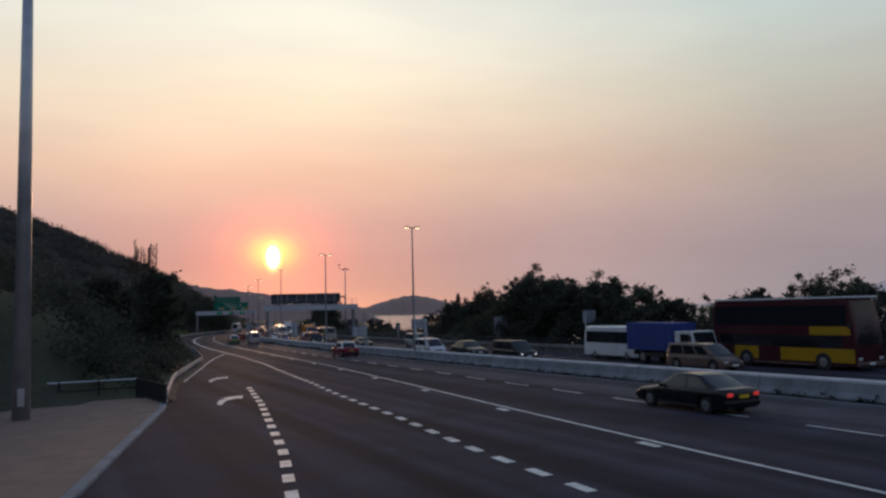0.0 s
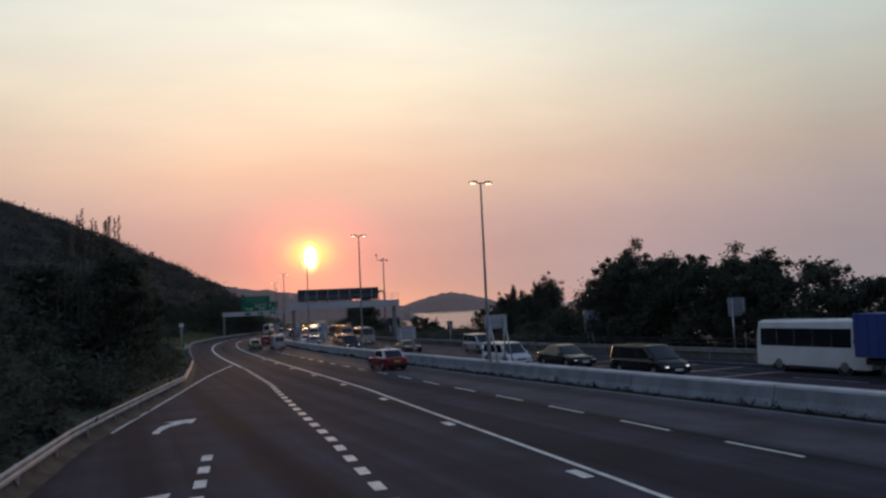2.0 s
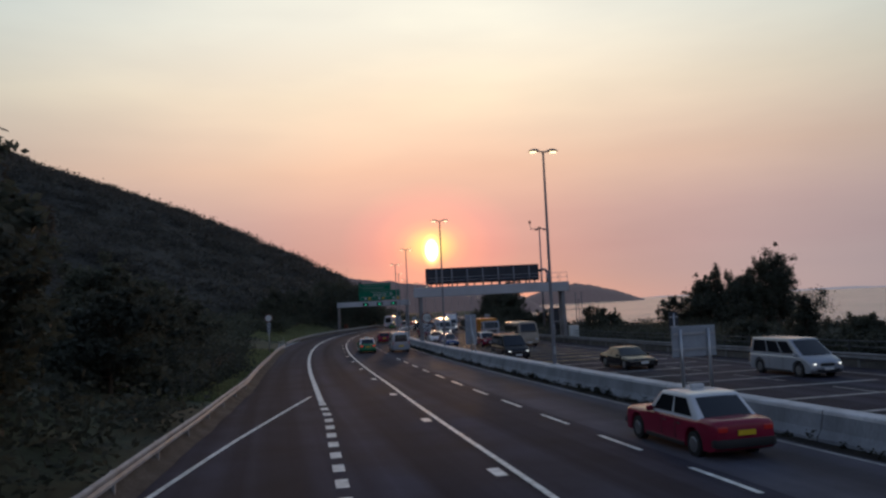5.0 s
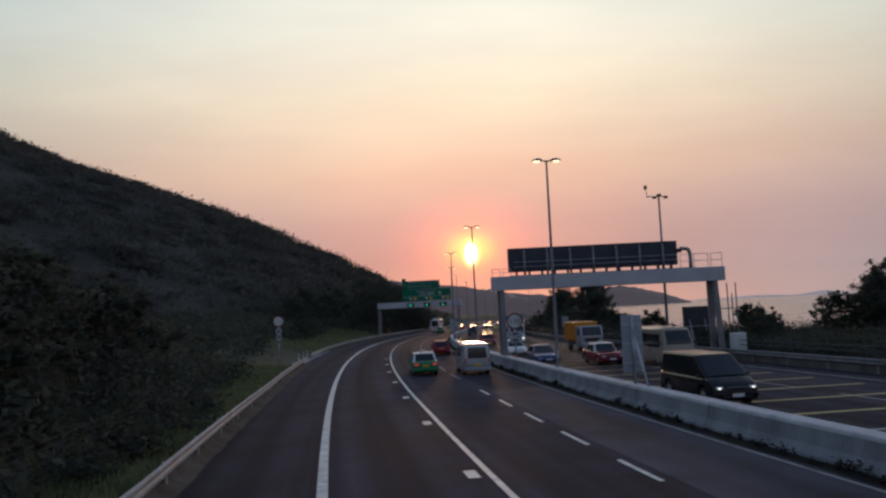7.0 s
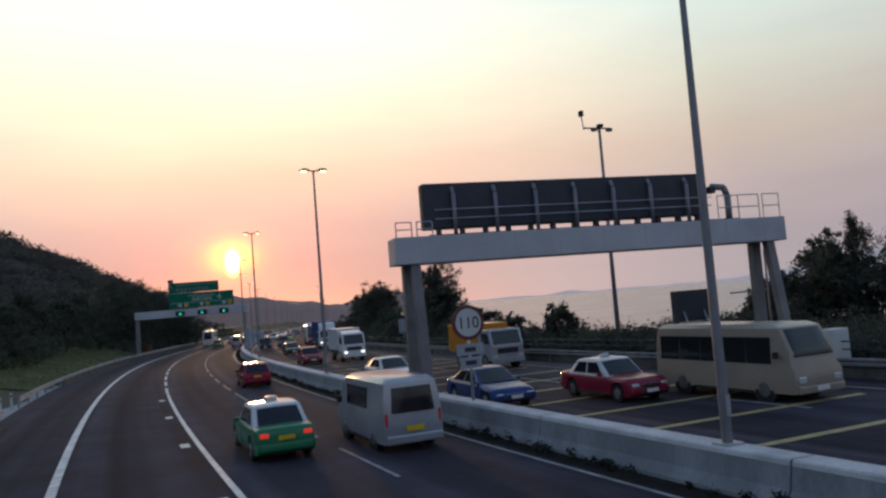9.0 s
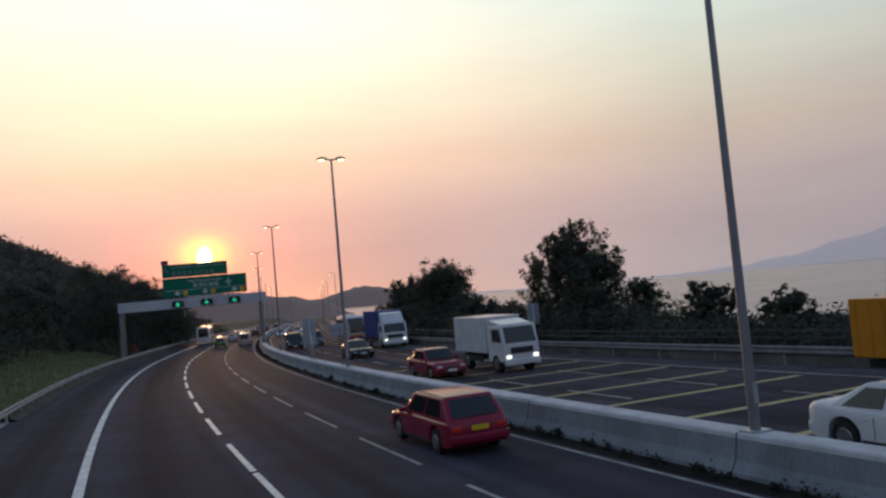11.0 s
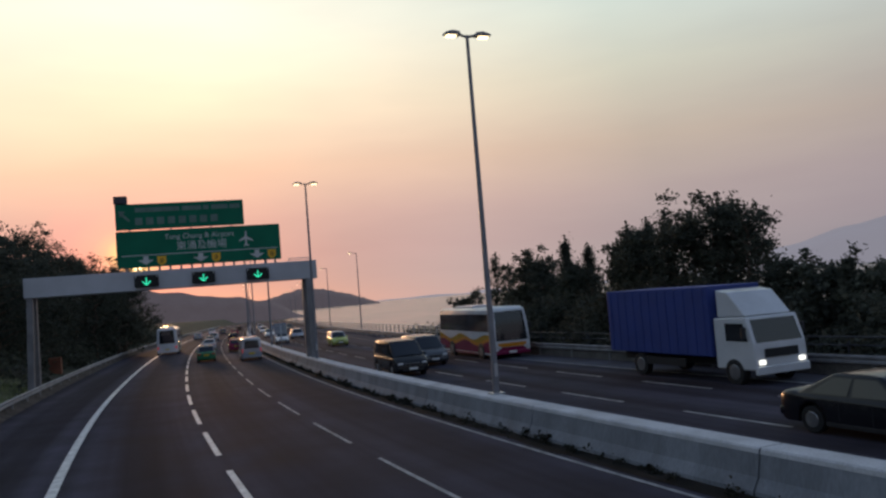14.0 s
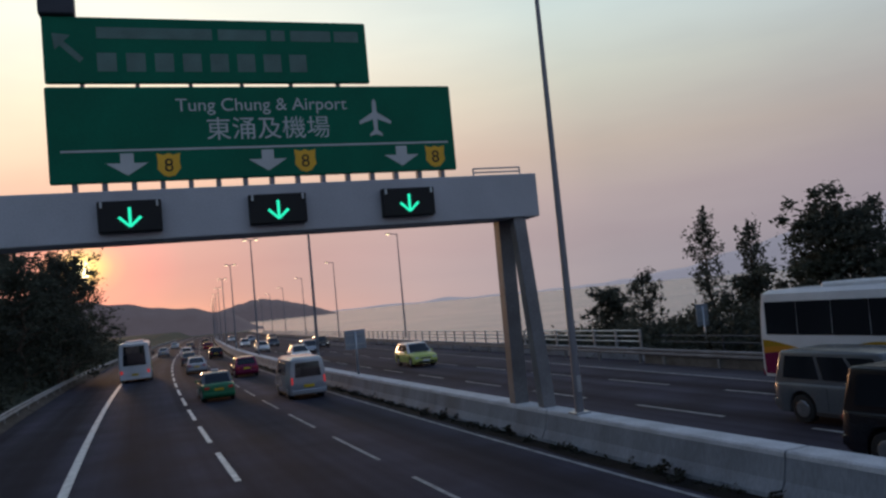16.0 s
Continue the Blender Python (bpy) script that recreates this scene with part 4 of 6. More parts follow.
for i in range(52):
    y0 = -58 + 2.0 * i
    b = bmesh.new()
    rws = sweep(b, y0 + 0.01, y0 + 1.99, 2, lambda y: [(LEFT_EDGE(y) - 0.28, -0.05), (LEFT_EDGE(y) - 0.28, 0.125), (LEFT_EDGE(y) - 0.04, 0.125), (LEFT_EDGE(y), 0.09), (LEFT_EDGE(y), -0.05)])
    b.faces.new(rws[0])
    b.faces.new(rws[-1][::-1])
    part("kerb_stone", b, BARRIER_CONCRETE, kerb)

# low dark railing round the paved verge, ending in a solid dark panel by the kerb
t = thing("verge_railing", "low dark railing round the paved verge", "railing", m=stand(48.9, -25.2))
for i in range(7):
    b = bmesh.new()
    box(b, (-1.8 * i, 0, 0.5), (0.1, 0.12, 1.0), 0.01)
    part("post", b, BLACK, t)
b = bmesh.new()
tube(b, (0.0, 0, 0.97), (-10.8, 0, 0.97), 0.05, n=8)
part("rail", b, STEEL, t)
b = bmesh.new()
tube(b, (0.0, 0, 0.55), (-10.8, 0, 0.55), 0.035, n=8)
part("rail", b, BLACK, t)
# its last stretch turns along the kerb, with close dark bars
for k in range(23):
    b = bmesh.new()
    box(b, (0.10 + 0.034 * k, -0.24 * k, 0.5), (0.05, 0.07, 1.02), 0.008)
    part("bar", b, BLACK, t)
for z in (0.18, 0.98):
    b = bmesh.new()
    tube(b, (0.08, 0.1, z), (0.86, -5.4, z), 0.045, n=8)
    part("rail", b, BLACK, t)

# paved bay in the gap of the near guardrail, with white marker posts
bm = bmesh.new()
sweep(bm, 159.0, 190.0, 2.5, lambda y: [(LEFT_EDGE(y) - 0.45 - 5.5 * min(1.0, (y - 159.0) / 6.0, (190.0 - y) / 8.0), 0.035), (LEFT_EDGE(y) - 0.42, 0.03)])
setting("lay_by", bm, CONCRETE, "pale concrete bay beside the shoulder", "pavement")
for y in (160.4, 164.6, 168.4):
    t = thing("marker_post", "short white marker post beside the paved bay", "post", "marker posts", stand(y, LEFT_EDGE(y) - 0.75, 0.02))
    b = bmesh.new()
    box(b, (0, 0, 0.5), (0.12, 0.06, 1.0), 0.015)
    part("post", b, SIGN_WHITE, t)
    b = bmesh.new()
    box(b, (0, -0.035, 0.82), (0.08, 0.012, 0.14), 0.0)
    part("reflector", b, SIGN_RED, t)

# wire fence on the left slope
t = thing("mesh_fence", "low weathered wire fence beside the shoulder", "fence")
for i in range(12):
    b = bmesh.new()
    tube(b, along(100 + 2.2 * i, LEFT_EDGE(100 + 2.2 * i) - 2.4, 0.0), along(100 + 2.2 * i, LEFT_EDGE(100 + 2.2 * i) - 2.4, 1.5), 0.03, n=6)
    part("post", b, RUST, t)
for k in range(9):
    b = bmesh.new()
    sweep(b, 100, 124.2, 2.2, lambda y: [(LEFT_EDGE(y) - 2.4, 0.2 + 0.155 * k), (LEFT_EDGE(y) - 2.4, 0.212 + 0.155 * k), (LEFT_EDGE(y) - 2.42, 0.2 + 0.155 * k)])
    part("wire", b, RUST, t)

# arrows on the joining lanes
def road_arrow(y, o, turn, s=1.0):
    b = bmesh.new()
    pts = [(-0.12, -2.4), (0.14, -2.4), (0.12, -1.0), (0.35, 0.1), (0.85, 0.85), (1.1, 0.62), (1.22, 2.1), (0.02, 1.5), (0.40, 1.22), (-0.02, 0.3), (-0.14, -1.0)]
    vs = [bm_v for bm_v in [b.verts.new((p[0] * s, p[1] * s, 0)) for p in pts]]
    b.faces.new(vs)
    ob = setting("road_arrow", b, PAINT_LINE, "white merging arrow painted on the joining lane", "road marking")
    ob.matrix_basis = stand(y, o, 0.016, turn)
    bpy.context.view_layer.update()
    return ob


road_arrow(44.3, -21.9, -8)
road_arrow(58.3, -20.0, -8)

# transverse bars that slow the oncoming traffic
for k in range(37):
    y = 57.5 + 3.72 * k
    b = bmesh.new()
    sweep(b, y, y + 0.32, 1, lambda v: [(1.5, 0.016), (6.0, 0.016), (11.3, 0.016)])
    setting("transverse_bar", b, PAINT_YELLOW if y > 112 else PAINT_THIN, "worn painted bar across the far carriageway", "road marking")
line("lane_line", lambda y: 0.5 * (2.9 + 5.1), 241.0, 241.4, 2.6, PAINT_LINE, "white bar painted across a far lane")

# ---- trees and scrub ----
def leaf_blades(rng, centres, count, size, flat=0.8):
    """Many small leaf blades round the given clump centres."""
    n = len(centres)
    g = np.random.default_rng(rng.randrange(1 << 30))
    pick = g.integers(0, n, count)
    cen = np.array([c for c, _ in centres])[pick]
    rad = np.array([r for _, r in centres])[pick]
    d = g.normal(size=(count, 3))
    d *= 0.52
    p = cen + d * rad[:, None] * np.array([1, 1, flat])
    u = g.normal(size=(count, 3)) * [1, 1, 0.6]
    u /= np.linalg.norm(u, axis=1, keepdims=True)
    v = np.cross(u, g.normal(size=(count, 3)))
    v /= np.linalg.norm(v, axis=1, keepdims=True)
    s = (size * g.uniform(0.55, 1.4, count))[:, None]
    verts = np.stack([p - u * s, p + v * s * 0.5, p + u * s, p - v * s * 0.5], 1).reshape(-1, 3)
    return verts, np.arange(count * 4).reshape(-1, 4)


def blade_mesh(name, verts, faces, mat):
    me = bpy.data.meshes.new(name)
    me.from_pydata(verts.tolist(), [], faces.tolist())
    me.materials.append(mat)
    return me


def tree(name, m, height, spread, seed, mat, label, leaves=4200, leaf=0.17, style=0, bare=0.12):
    """style 0: full bushy crown; 1: pointed casuarina with feathery rising twigs; 2: open crown of separate sprays."""
    rng = random.Random(seed)
    t = thing(name, label, "tree", "roadside trees", m)
    b = bmesh.new()
    r0 = (0.022 if style == 0 else 0.014) * height + 0.03
    sway = 0.03 if style != 1 else 0.012
    pts = [Vector((0, 0, -1.5))]
    for i in range(1, 7):
        pts.append(Vector((rng.uniform(-1, 1) * sway * height, rng.uniform(-1, 1) * sway * height, height * 0.93 * i / 6)))
    for i in range(6):
        tube(b, pts[i], pts[i + 1], r0 * (1 - i / 6.6), r0 * (1 - (i + 1) / 6.6), 7, caps=False)
    centres = []
    n = (30, 64, 40)[style]
    for i in range(n):
        f = bare + (0.97 - bare) * (i + 0.5) / n
        k = min(5, int(f * 6))
        base = pts[k].lerp(pts[k + 1], min(1.0, f * 6 - k))
        a = i * 2.4 + rng.uniform(-0.6, 0.6)
        if style == 1:
            reach = 1.7 * spread * (1.03 - f) ** 1.15 * rng.uniform(0.35, 1.15)
            rise = reach * rng.uniform(0.3, 0.8)
        elif style == 2:
            reach = 0.9 * spread * math.sin(math.pi * (0.25 + 0.66 * f)) * rng.uniform(0.35, 1.2)
            rise = reach * rng.uniform(0.35, 0.95)
        else:
            reach = spread * math.sin(math.pi * (0.22 + 0.70 * f)) * rng.uniform(0.5, 1.15)
            rise = height * rng.uniform(-0.02, 0.10)
        tip = base + Vector((math.cos(a) * reach, math.sin(a) * reach, rise))
        mid = base.lerp(tip, 0.55) + Vector((0, 0, 0.03 * height if style == 0 else -0.08 * reach))
        tube(b, base, mid, r0 * 0.32, r0 * 0.2, 5, caps=False)
        tube(b, mid, tip, r0 * 0.2, r0 * 0.05, 5, caps=False)
        if style == 0:
            c = 0.122 * (height + 2)
            centres.append((tuple(tip), c * rng.uniform(0.45, 1.0)))
            centres.append((tuple(mid), c * rng.uniform(0.5, 0.9)))
            for _ in range(3):
                side = Vector((rng.gauss(0, 1), rng.gauss(0, 1), rng.gauss(0.3, 0.8)))
                centres.append((tuple(tip + side * c * 0.6), c * rng.uniform(0.2, 0.5)))
        else:
            for q in (0.35, 0.55, 0.75, 0.9, 1.0):
                p = base.lerp(mid, q / 0.55) if q < 0.55 else mid.lerp(tip, (q - 0.55) / 0.45)
                w = (0.030 if style == 1 else 0.034) * (height + 2) * (1.25 - 0.6 * q)
                centres.append((tuple(p + Vector((rng.gauss(0, 0.3), rng.gauss(0, 0.3), rng.gauss(0.1, 0.3))) * w * 2), w * rng.uniform(0.6, 1.2)))
    if style == 0:
        for _ in range(4):
            centres.append((tuple(pts[6] + Vector((rng.gauss(0, 0.06), rng.gauss(0, 0.06), rng.uniform(-0.06, 0.0))) * height), 0.085 * height))
    else:
        for q in range(6):
            centres.append((tuple(pts[6] + Vector((0, 0, (q - 3) * 0.026 * height))), (0.024 - 0.0036 * q) * height))
    part("trunk", b, BARK, t, smooth=True)
    crown = new("crown", blade_mesh("crown", *leaf_blades(rng, centres, leaves, leaf, 0.8 if style == 0 else 1.5), mat))
    crown.parent = t
    return t


TREES = [  # y, offset, height, spread, slim
    (37, 22, 5.0, 2.8, 0), (42, 21, 5.3, 2.8, 0), (46, 22, 5.6, 2.8, 0), (51, 21, 5.0, 2.8, 0), (56, 22, 4.2, 2.6, 0), (60, 21, 4.6, 2.6, 0), (64, 21, 5.8, 3.0, 0),
    (68, 20, 6.5, 3.2, 0), (72, 21, 6.9, 3.2, 0), (76, 20, 7.0, 3.2, 0), (80, 21, 7.8, 3.2, 0), (84, 20.5, 8.0, 3.2, 0), (87.5, 21, 8.0, 3.0, 0), (91, 22, 6.0, 2.4, 0),
    (95.5, 20, 3.9, 2.0, 0), (105, 18.4, 3.9, 1.1, 1), (101, 19.5, 2.2, 1.4, 0), (112, 19, 2.1, 1.2, 0),
    (148, 20, 3.7, 1.6, 2), (151, 22.5, 3.4, 1.4, 2), (153, 24.5, 2.6, 1.6, 0), (165, 37.5, 4.2, 1.8, 0), (163, 40.8, 6.1, 1.7, 0), (163, 43.3, 9.0, 1.5, 1), (163.5, 45.3, 8.1, 1.7, 2), (163, 48.2, 8.3, 1.4, 1), (164, 50, 5.4, 2.0, 0),
    (155, 42.5, 6.0, 2.0, 0), (152, 44.0, 8.9, 2.2, 2), (153, 46.5, 9.2, 2.2, 0), (156, 48.5, 7.6, 2.4, 0), (160, 46, 6.8, 2.4, 0), (167, 44, 6.6, 2.4, 0),
    (169, 20, 3.0, 1.6, 0), (178, 20, 2.5, 1.8, 0), (184, 20, 3.2, 1.6, 0), (191, 20, 3.9, 1.6, 0),
    (200.5, 20.5, 9.3, 3.4, 2), (202.5, 20.3, 8.2, 3.0, 2), (198.6, 20, 7.4, 3.2, 2), (196, 20, 6.0, 2.4, 0), (206, 20, 6.9, 1.8, 1), (212, 20, 3.1, 2.0, 0), (217, 20, 3.2, 2.0, 0), (222, 20, 3.7, 2.0, 0),
    (224.0, 20, 3.9, 2.0, 0), (226.0, 20, 4.3, 2.2, 0), (227.8, 20, 4.2, 1.6, 0), (229.9, 20, 7.9, 2.0, 2), (231.8, 20.5, 7.8, 2.2, 0), (232.2, 20, 8.6, 2.0, 2), (234.6, 20, 7.5, 2.4, 0), (236.9, 20, 8.1, 1.9, 1), (239.9, 20.5, 8.2, 2.0, 1), (240.0, 20, 7.2, 2.0, 0), (241.2, 20, 8.1, 2.4, 1), (243.0, 20, 7.1, 2.2, 1), (246.9, 20, 7.2, 1.6, 1), (248.9, 20, 5.6, 1.8, 0), (250.3, 20, 8.1, 1.5, 1), (251.9, 20.5, 4.5, 1.8, 0), (255.2, 20, 6.1, 2.2, 0), (256.9, 20, 6.6, 2.2, 0), (261.7, 20, 6.7, 1.2, 2), (263.0, 20.5, 3.6, 1.5, 0), (265.4, 20, 8.0, 1.3, 2), (271.7, 20, 4.7, 1.7, 2), (275.5, 20, 3.8, 1.5, 0),
]
for i, (y, o, h, s, style) in enumerate(TREES):
    kind = ("low dark leafy tree behind the far guardrail" if h < 7 else "tall dark roadside tree with a full crown", "slender pointed casuarina tree on the seaward verge", "tall roadside tree with an open feathery crown")[style]
    drop = -0.35 * max(0.0, o - FAR_EDGE(y) - 5.0 - SEAWARD(y))
    tree("tree", stand(y, o, drop), h - drop, s, 100 + i, LEAF_DARK if i % 2 else LEAF, kind, ((18000 if y < 95 and h > 6 else 11000) if h > 4.5 else 5000, 8000, 11000 if s > 2.0 else 3000)[style], (0.13, 0.085, 0.10)[style], style, 0.1)

LEFT_TREES = [(298, -18.8, 10.0, 3.2), (303, -16.9, 11.6, 3.4), (308, -16.9, 12.0, 3.6), (314, -17.6, 10.5, 3.4), (320, -19, 7.5, 3.0), (262, -21, 9.4, 3.2), (267, -24, 11.4, 3.8), (272, -20.5, 9.8, 3.2), (278, -23, 11.6, 3.8), (286, -21, 10.6, 3.4), (294, -24, 12.0, 3.8), (304, -22, 11.4, 3.6), (316, -24, 11.0, 3.8),
              (79.6, -21.4, 7.6, 1.9), (82.5, -21.8, 6.6, 2.6), (98, -21, 4.2, 2.4), (104, -23, 5.5, 2.6), (112, -22, 5.0, 2.6), (120, -24, 6.0, 3.0), (128, -23, 5.4, 2.6), (88, -23, 4.2, 2.4), (82, -26, 4.5, 2.4), (205, -24, 6.0, 3.0), (220, -25, 7.6, 3.0), (236, -24, 7.4, 3.0), (248, -25, 8.2, 3.4)]
for i, (y, o, h, s) in enumerate(LEFT_TREES):
    base = bank(y, LEFT_EDGE(y) - o)
    tree("tree", stand(y, o, base), h, s, 300 + i, LEAF_DARK if i % 2 else LEAF, "dark bushy tree on the roadside slope", 8000, 0.15)


def scrub(name, label, spots, seed, mat, leaf=0.16, per=140):
    """A thicket: leaf blades round many low clump centres; nobody could count them."""
    rng = random.Random(seed)
    centres = []
    for y, o, h, r in spots:
        p = along(y, o, h)
        centres.append((tuple(p), r))
    ob = new(name, blade_mesh(name, *leaf_blades(rng, centres, per * len(spots), leaf, 0.85), mat))
    return tagged(ob, label, "shrubs", kind="stuff")


rng = random.Random(5)
low = between([(20, 3.2), (55, 3.0), (62, 4.2), (68, 5.6), (88, 6.0), (93, 4.0), (97, 2.0), (103, 1.5), (115, 1.4), (144, 1.5), (150, 2.4), (155, 2.0), (163, 1.3), (180, 1.7), (190, 2.4), (200, 2.8), (212, 2.3), (226, 2.9), (240, 3.8), (250, 3.4), (258, 2.8), (266, 2.0), (274, 1.4), (282, 0.8)])
spots = []
for _ in range(1300):
    y = rng.uniform(20, 281)
    o = FAR_EDGE(y) + rng.uniform(1.4, 8.0)
    top = low(y) * rng.uniform(0.35, 1.0) * (0.55 if o < FAR_EDGE(y) + 2.6 else 1.0)
    drop = -0.35 * max(0.0, o - FAR_EDGE(y) - 5.0 - SEAWARD(y))
    r = rng.uniform(0.5, 1.1)
    spots.append((y, o, max(drop, top - r * 0.7), r))
    spots.append((y, o, drop + 0.3, r))
for _ in range(520):
    y = rng.uniform(140, 184)
    o = FAR_EDGE(y) + rng.uniform(7.0, 5.0 + max(3.0, SEAWARD(y)))
    near = 1.0 if o > 39 and 150 < y < 170 else 0.0
    r = rng.uniform(0.6, 1.3)
    spots.append((y, o, rng.uniform(-0.5, 0.3 + 3.8 * near), r))
scrub("undergrowth", "dense dark undergrowth behind the far guardrail", spots, 6, LEAF_DARK, 0.13, 190)
spots = []
for _ in range(900):
    y = rng.uniform(-25, 96) if rng.random() < 0.75 else rng.uniform(96, 142)
    left = 1.5 + 26 * rng.random() ** 1.3 + (11 if y < 51 else 0) + (1.6 if y > 126 else 0)
    r = rng.uniform(0.6, 1.5)
    h = bank(y, left) + rng.uniform(0.0, 2.2) * min(1.0, left / 6)
    spots.append((y, LEFT_EDGE(y) - left, h, r))
scrub("thicket", "dense dark scrub covering the landward slope", spots, 7, LEAF_DARK, 0.15, 190)
spots = []
for _ in range(650):
    y = rng.uniform(140, 420)
    left = (6.5 if 142 < y < 246 else 2.0) + 24 * rng.random() ** 1.3
    spots.append((y, LEFT_EDGE(y) - left, bank(y, left) + rng.uniform(0.0, 2.6) * min(1.0, left / 6), rng.uniform(0.7, 1.7)))
scrub("thicket", "dark scrub and bushes beyond the near guardrail", spots, 8, LEAF, 0.20, 120)

spots = []
for _ in range(2600):
    y = rng.uniform(20, 420)
    left = 20 + 105 * rng.random()
    spots.append((y, LEFT_EDGE(y) - left, bank(y, left) + rng.uniform(0.0, 1.6), rng.uniform(1.8, 3.6)))
scrub("thicket", "dark bushes at the foot of the hillside", spots, 10, LEAF_DARK, 0.42, 70)

# the scrub that covers the hill's flank
rng = random.Random(9)
hill_pts = []
for row in range(6000):
    az = -80 + 75 * rng.random()
    el = HILL_EL(az)
    r = 70 + (HD - 65) * math.sqrt(rng.random())
    q = smooth01((r - 45) / (HD - 45))
    top = HD * math.tan(radians(el)) + 4.0
    px, py = HX + r * math.sin(radians(az)), HY + r * math.cos(radians(az))
    if px > along(py, LEFT_EDGE(py)).x - 20:
        continue
    rough = (5.0 * noise.noise(Vector((px * 0.012, py * 0.012, 0))) + 1.6 * noise.noise(Vector((px * 0.07, py * 0.07, 5)))) * min(1, q * 2)
    hill_pts.append(((px, py, -8.0 + (top + 8.0) * q + rough * (1 if top > 10 else max(0.0, top / 10)) + 0.3), rng.uniform(3.0, 6.0)))
ob = new("hill_scrub", blade_mesh("hill_scrub", *leaf_blades(rng, hill_pts, 380000, 0.75, 0.42), SCRUB))
tagged(ob, "dense dark scrub covering the hillside", "shrubs", kind="stuff")

# tall reeds on the bank: clumps of leaning stalks with long feathery plumes
t_rng = random.Random(12)
for y, o, h, stalks in [(80.4, -21.7, 4.6, 3), (79.0, -22.3, 4.0, 3), (77.6, -22.9, 4.4, 3), (76.0, -23.2, 3.2, 2), (74.0, -23.6, 3.4, 2), (85.0, -21.1, 2.9, 2), (87.4, -20.7, 2.5, 2), (72.0, -24.0, 2.6, 2)]:
    base = 7.0 if y < 84 else 5.6
    t = thing("reed", "tall feathery reed stalks on the bank", "reed", "reeds on the bank", stand(y, o, base))
    for q in range(stalks):
        lean, hq, ox = t_rng.uniform(-0.06, 0.22), h * t_rng.uniform(0.7, 1.0), (q - stalks / 2) * 0.42 + t_rng.uniform(-0.12, 0.12)
        way = [Vector((ox + lean * hq * f ** 1.6, 0.05 * q, -3.0 + (hq + 3.0) * f)) for f in (0.0, 0.35, 0.6, 0.8, 0.92, 1.0)]
        b = bmesh.new()
        for p, w, r0, r1 in zip(way, way[1:], (0.03, 0.026, 0.02, 0.014, 0.009), (0.026, 0.02, 0.014, 0.009, 0.004)):
            tube(b, p, w, r0, r1, 5, caps=False)
        part("stalk", b, LEAF_DARK, t)
        cs = []
        for f in np.linspace(0.0, 1.0, 40):
            p = way[2].lerp(way[5], 0.25 + 0.75 * float(f)) + Vector((lean * 0.4 * math.sin(3.1 * f), 0, 0))
            cs.append((tuple(p + Vector((t_rng.gauss(0, 0.05), t_rng.gauss(0, 0.05), 0))), 0.075 * (1.0 - f) ** 0.7 + 0.02))
        pl = new("plume", blade_mesh("plume", *leaf_blades(t_rng, cs, 330, 0.05, 1.7), DRY_PLUME))
        tagged(pl, kind="stuff").parent = t

# turf on the left verge and bank
bm = bmesh.new()
for y0, y1, w in ((99.0, 158.0, 5.5), (186.0, 262.0, 9.0)):
    sweep(bm, y0, y1, 3.0, lambda y: [(LEFT_EDGE(y) - 0.75 - w * k / 6, bank(y, 0.75 + w * k / 6) + 0.05 + 0.06 * noise.noise(Vector((y * 0.5, k * 0.7, 2)))) for k in range(7)])
setting("turf", bm, TURF, "rough dry turf on the near verge", "grass", True)

# grass on the left verge
g = np.random.default_rng(3)
n = 42000
vs, fs = [], []
for i in range(n):
    y = 100 + 58 * g.random() if i % 3 else 186 + 72 * g.random()
    left = 0.8 + (5.2 if i % 3 else 8.5) * g.random()
    p = along(y, LEFT_EDGE(y) - left, bank(y, left) + 0.02)
    a = g.random() * 6.28
    h = 0.12 + 0.28 * g.random()
    k = len(vs)
    vs += [(p.x + 0.05 * math.cos(a), p.y + 0.05 * math.sin(a), p.z), (p.x - 0.05 * math.cos(a), p.y - 0.05 * math.sin(a), p.z), (p.x + 0.1 * math.sin(a), p.y, p.z + h)]
    fs.append((k, k + 1, k + 2))
me = bpy.data.meshes.new("grass")
me.from_pydata(vs, [], fs)
me.materials.append(GRASS)
tagged(new("grass", me), "rough green grass on the near verge", "grass", kind="stuff")

# weeds and dirt along the foot of the barrier
spots = []
rng = random.Random(21)
for _ in range(700):
    y = rng.uniform(20, 330)
    spots.append((y, -0.62 - rng.random() ** 2 * 0.28, rng.uniform(0.0, 0.05) + (0.22 * rng.random() if rng.random() < 0.12 else 0), rng.uniform(0.06, 0.20)))
for _ in range(95):  # taller tufts
    y, o = rng.uniform(90, 262), -0.60 - 0.10 * rng.random()
    for k in range(rng.randrange(1, 4)):
        spots.append((y + rng.uniform(-0.12, 0.12), o + rng.uniform(-0.05, 0.05), 0.05 + 0.08 * k, 0.10))
scrub("weeds", "dark weeds and dirt along the barrier's foot", spots, 22, DEAD_WEED, 0.05, 30)
bm = bmesh.new()
sweep(bm, -60, 500, 0.7, lambda y: [(-1.04 - 0.16 * noise.noise(Vector((y * 0.9, 0, 0))) - 0.10 * noise.noise(Vector((y * 0.2, 4, 0))), 0.012), (-0.45, 0.012)])
setting("gutter_dirt", bm, GUTTER, "dark dirt gathered along the barrier's foot", "dirt")

# ---- vehicles ----
def paint(name, color, metal=0.0, rough=0.22):
    return material(name, color, rough, metal, vary=0.10, scale=0.9, fine=18, bump=0.015, gloss=0.32)


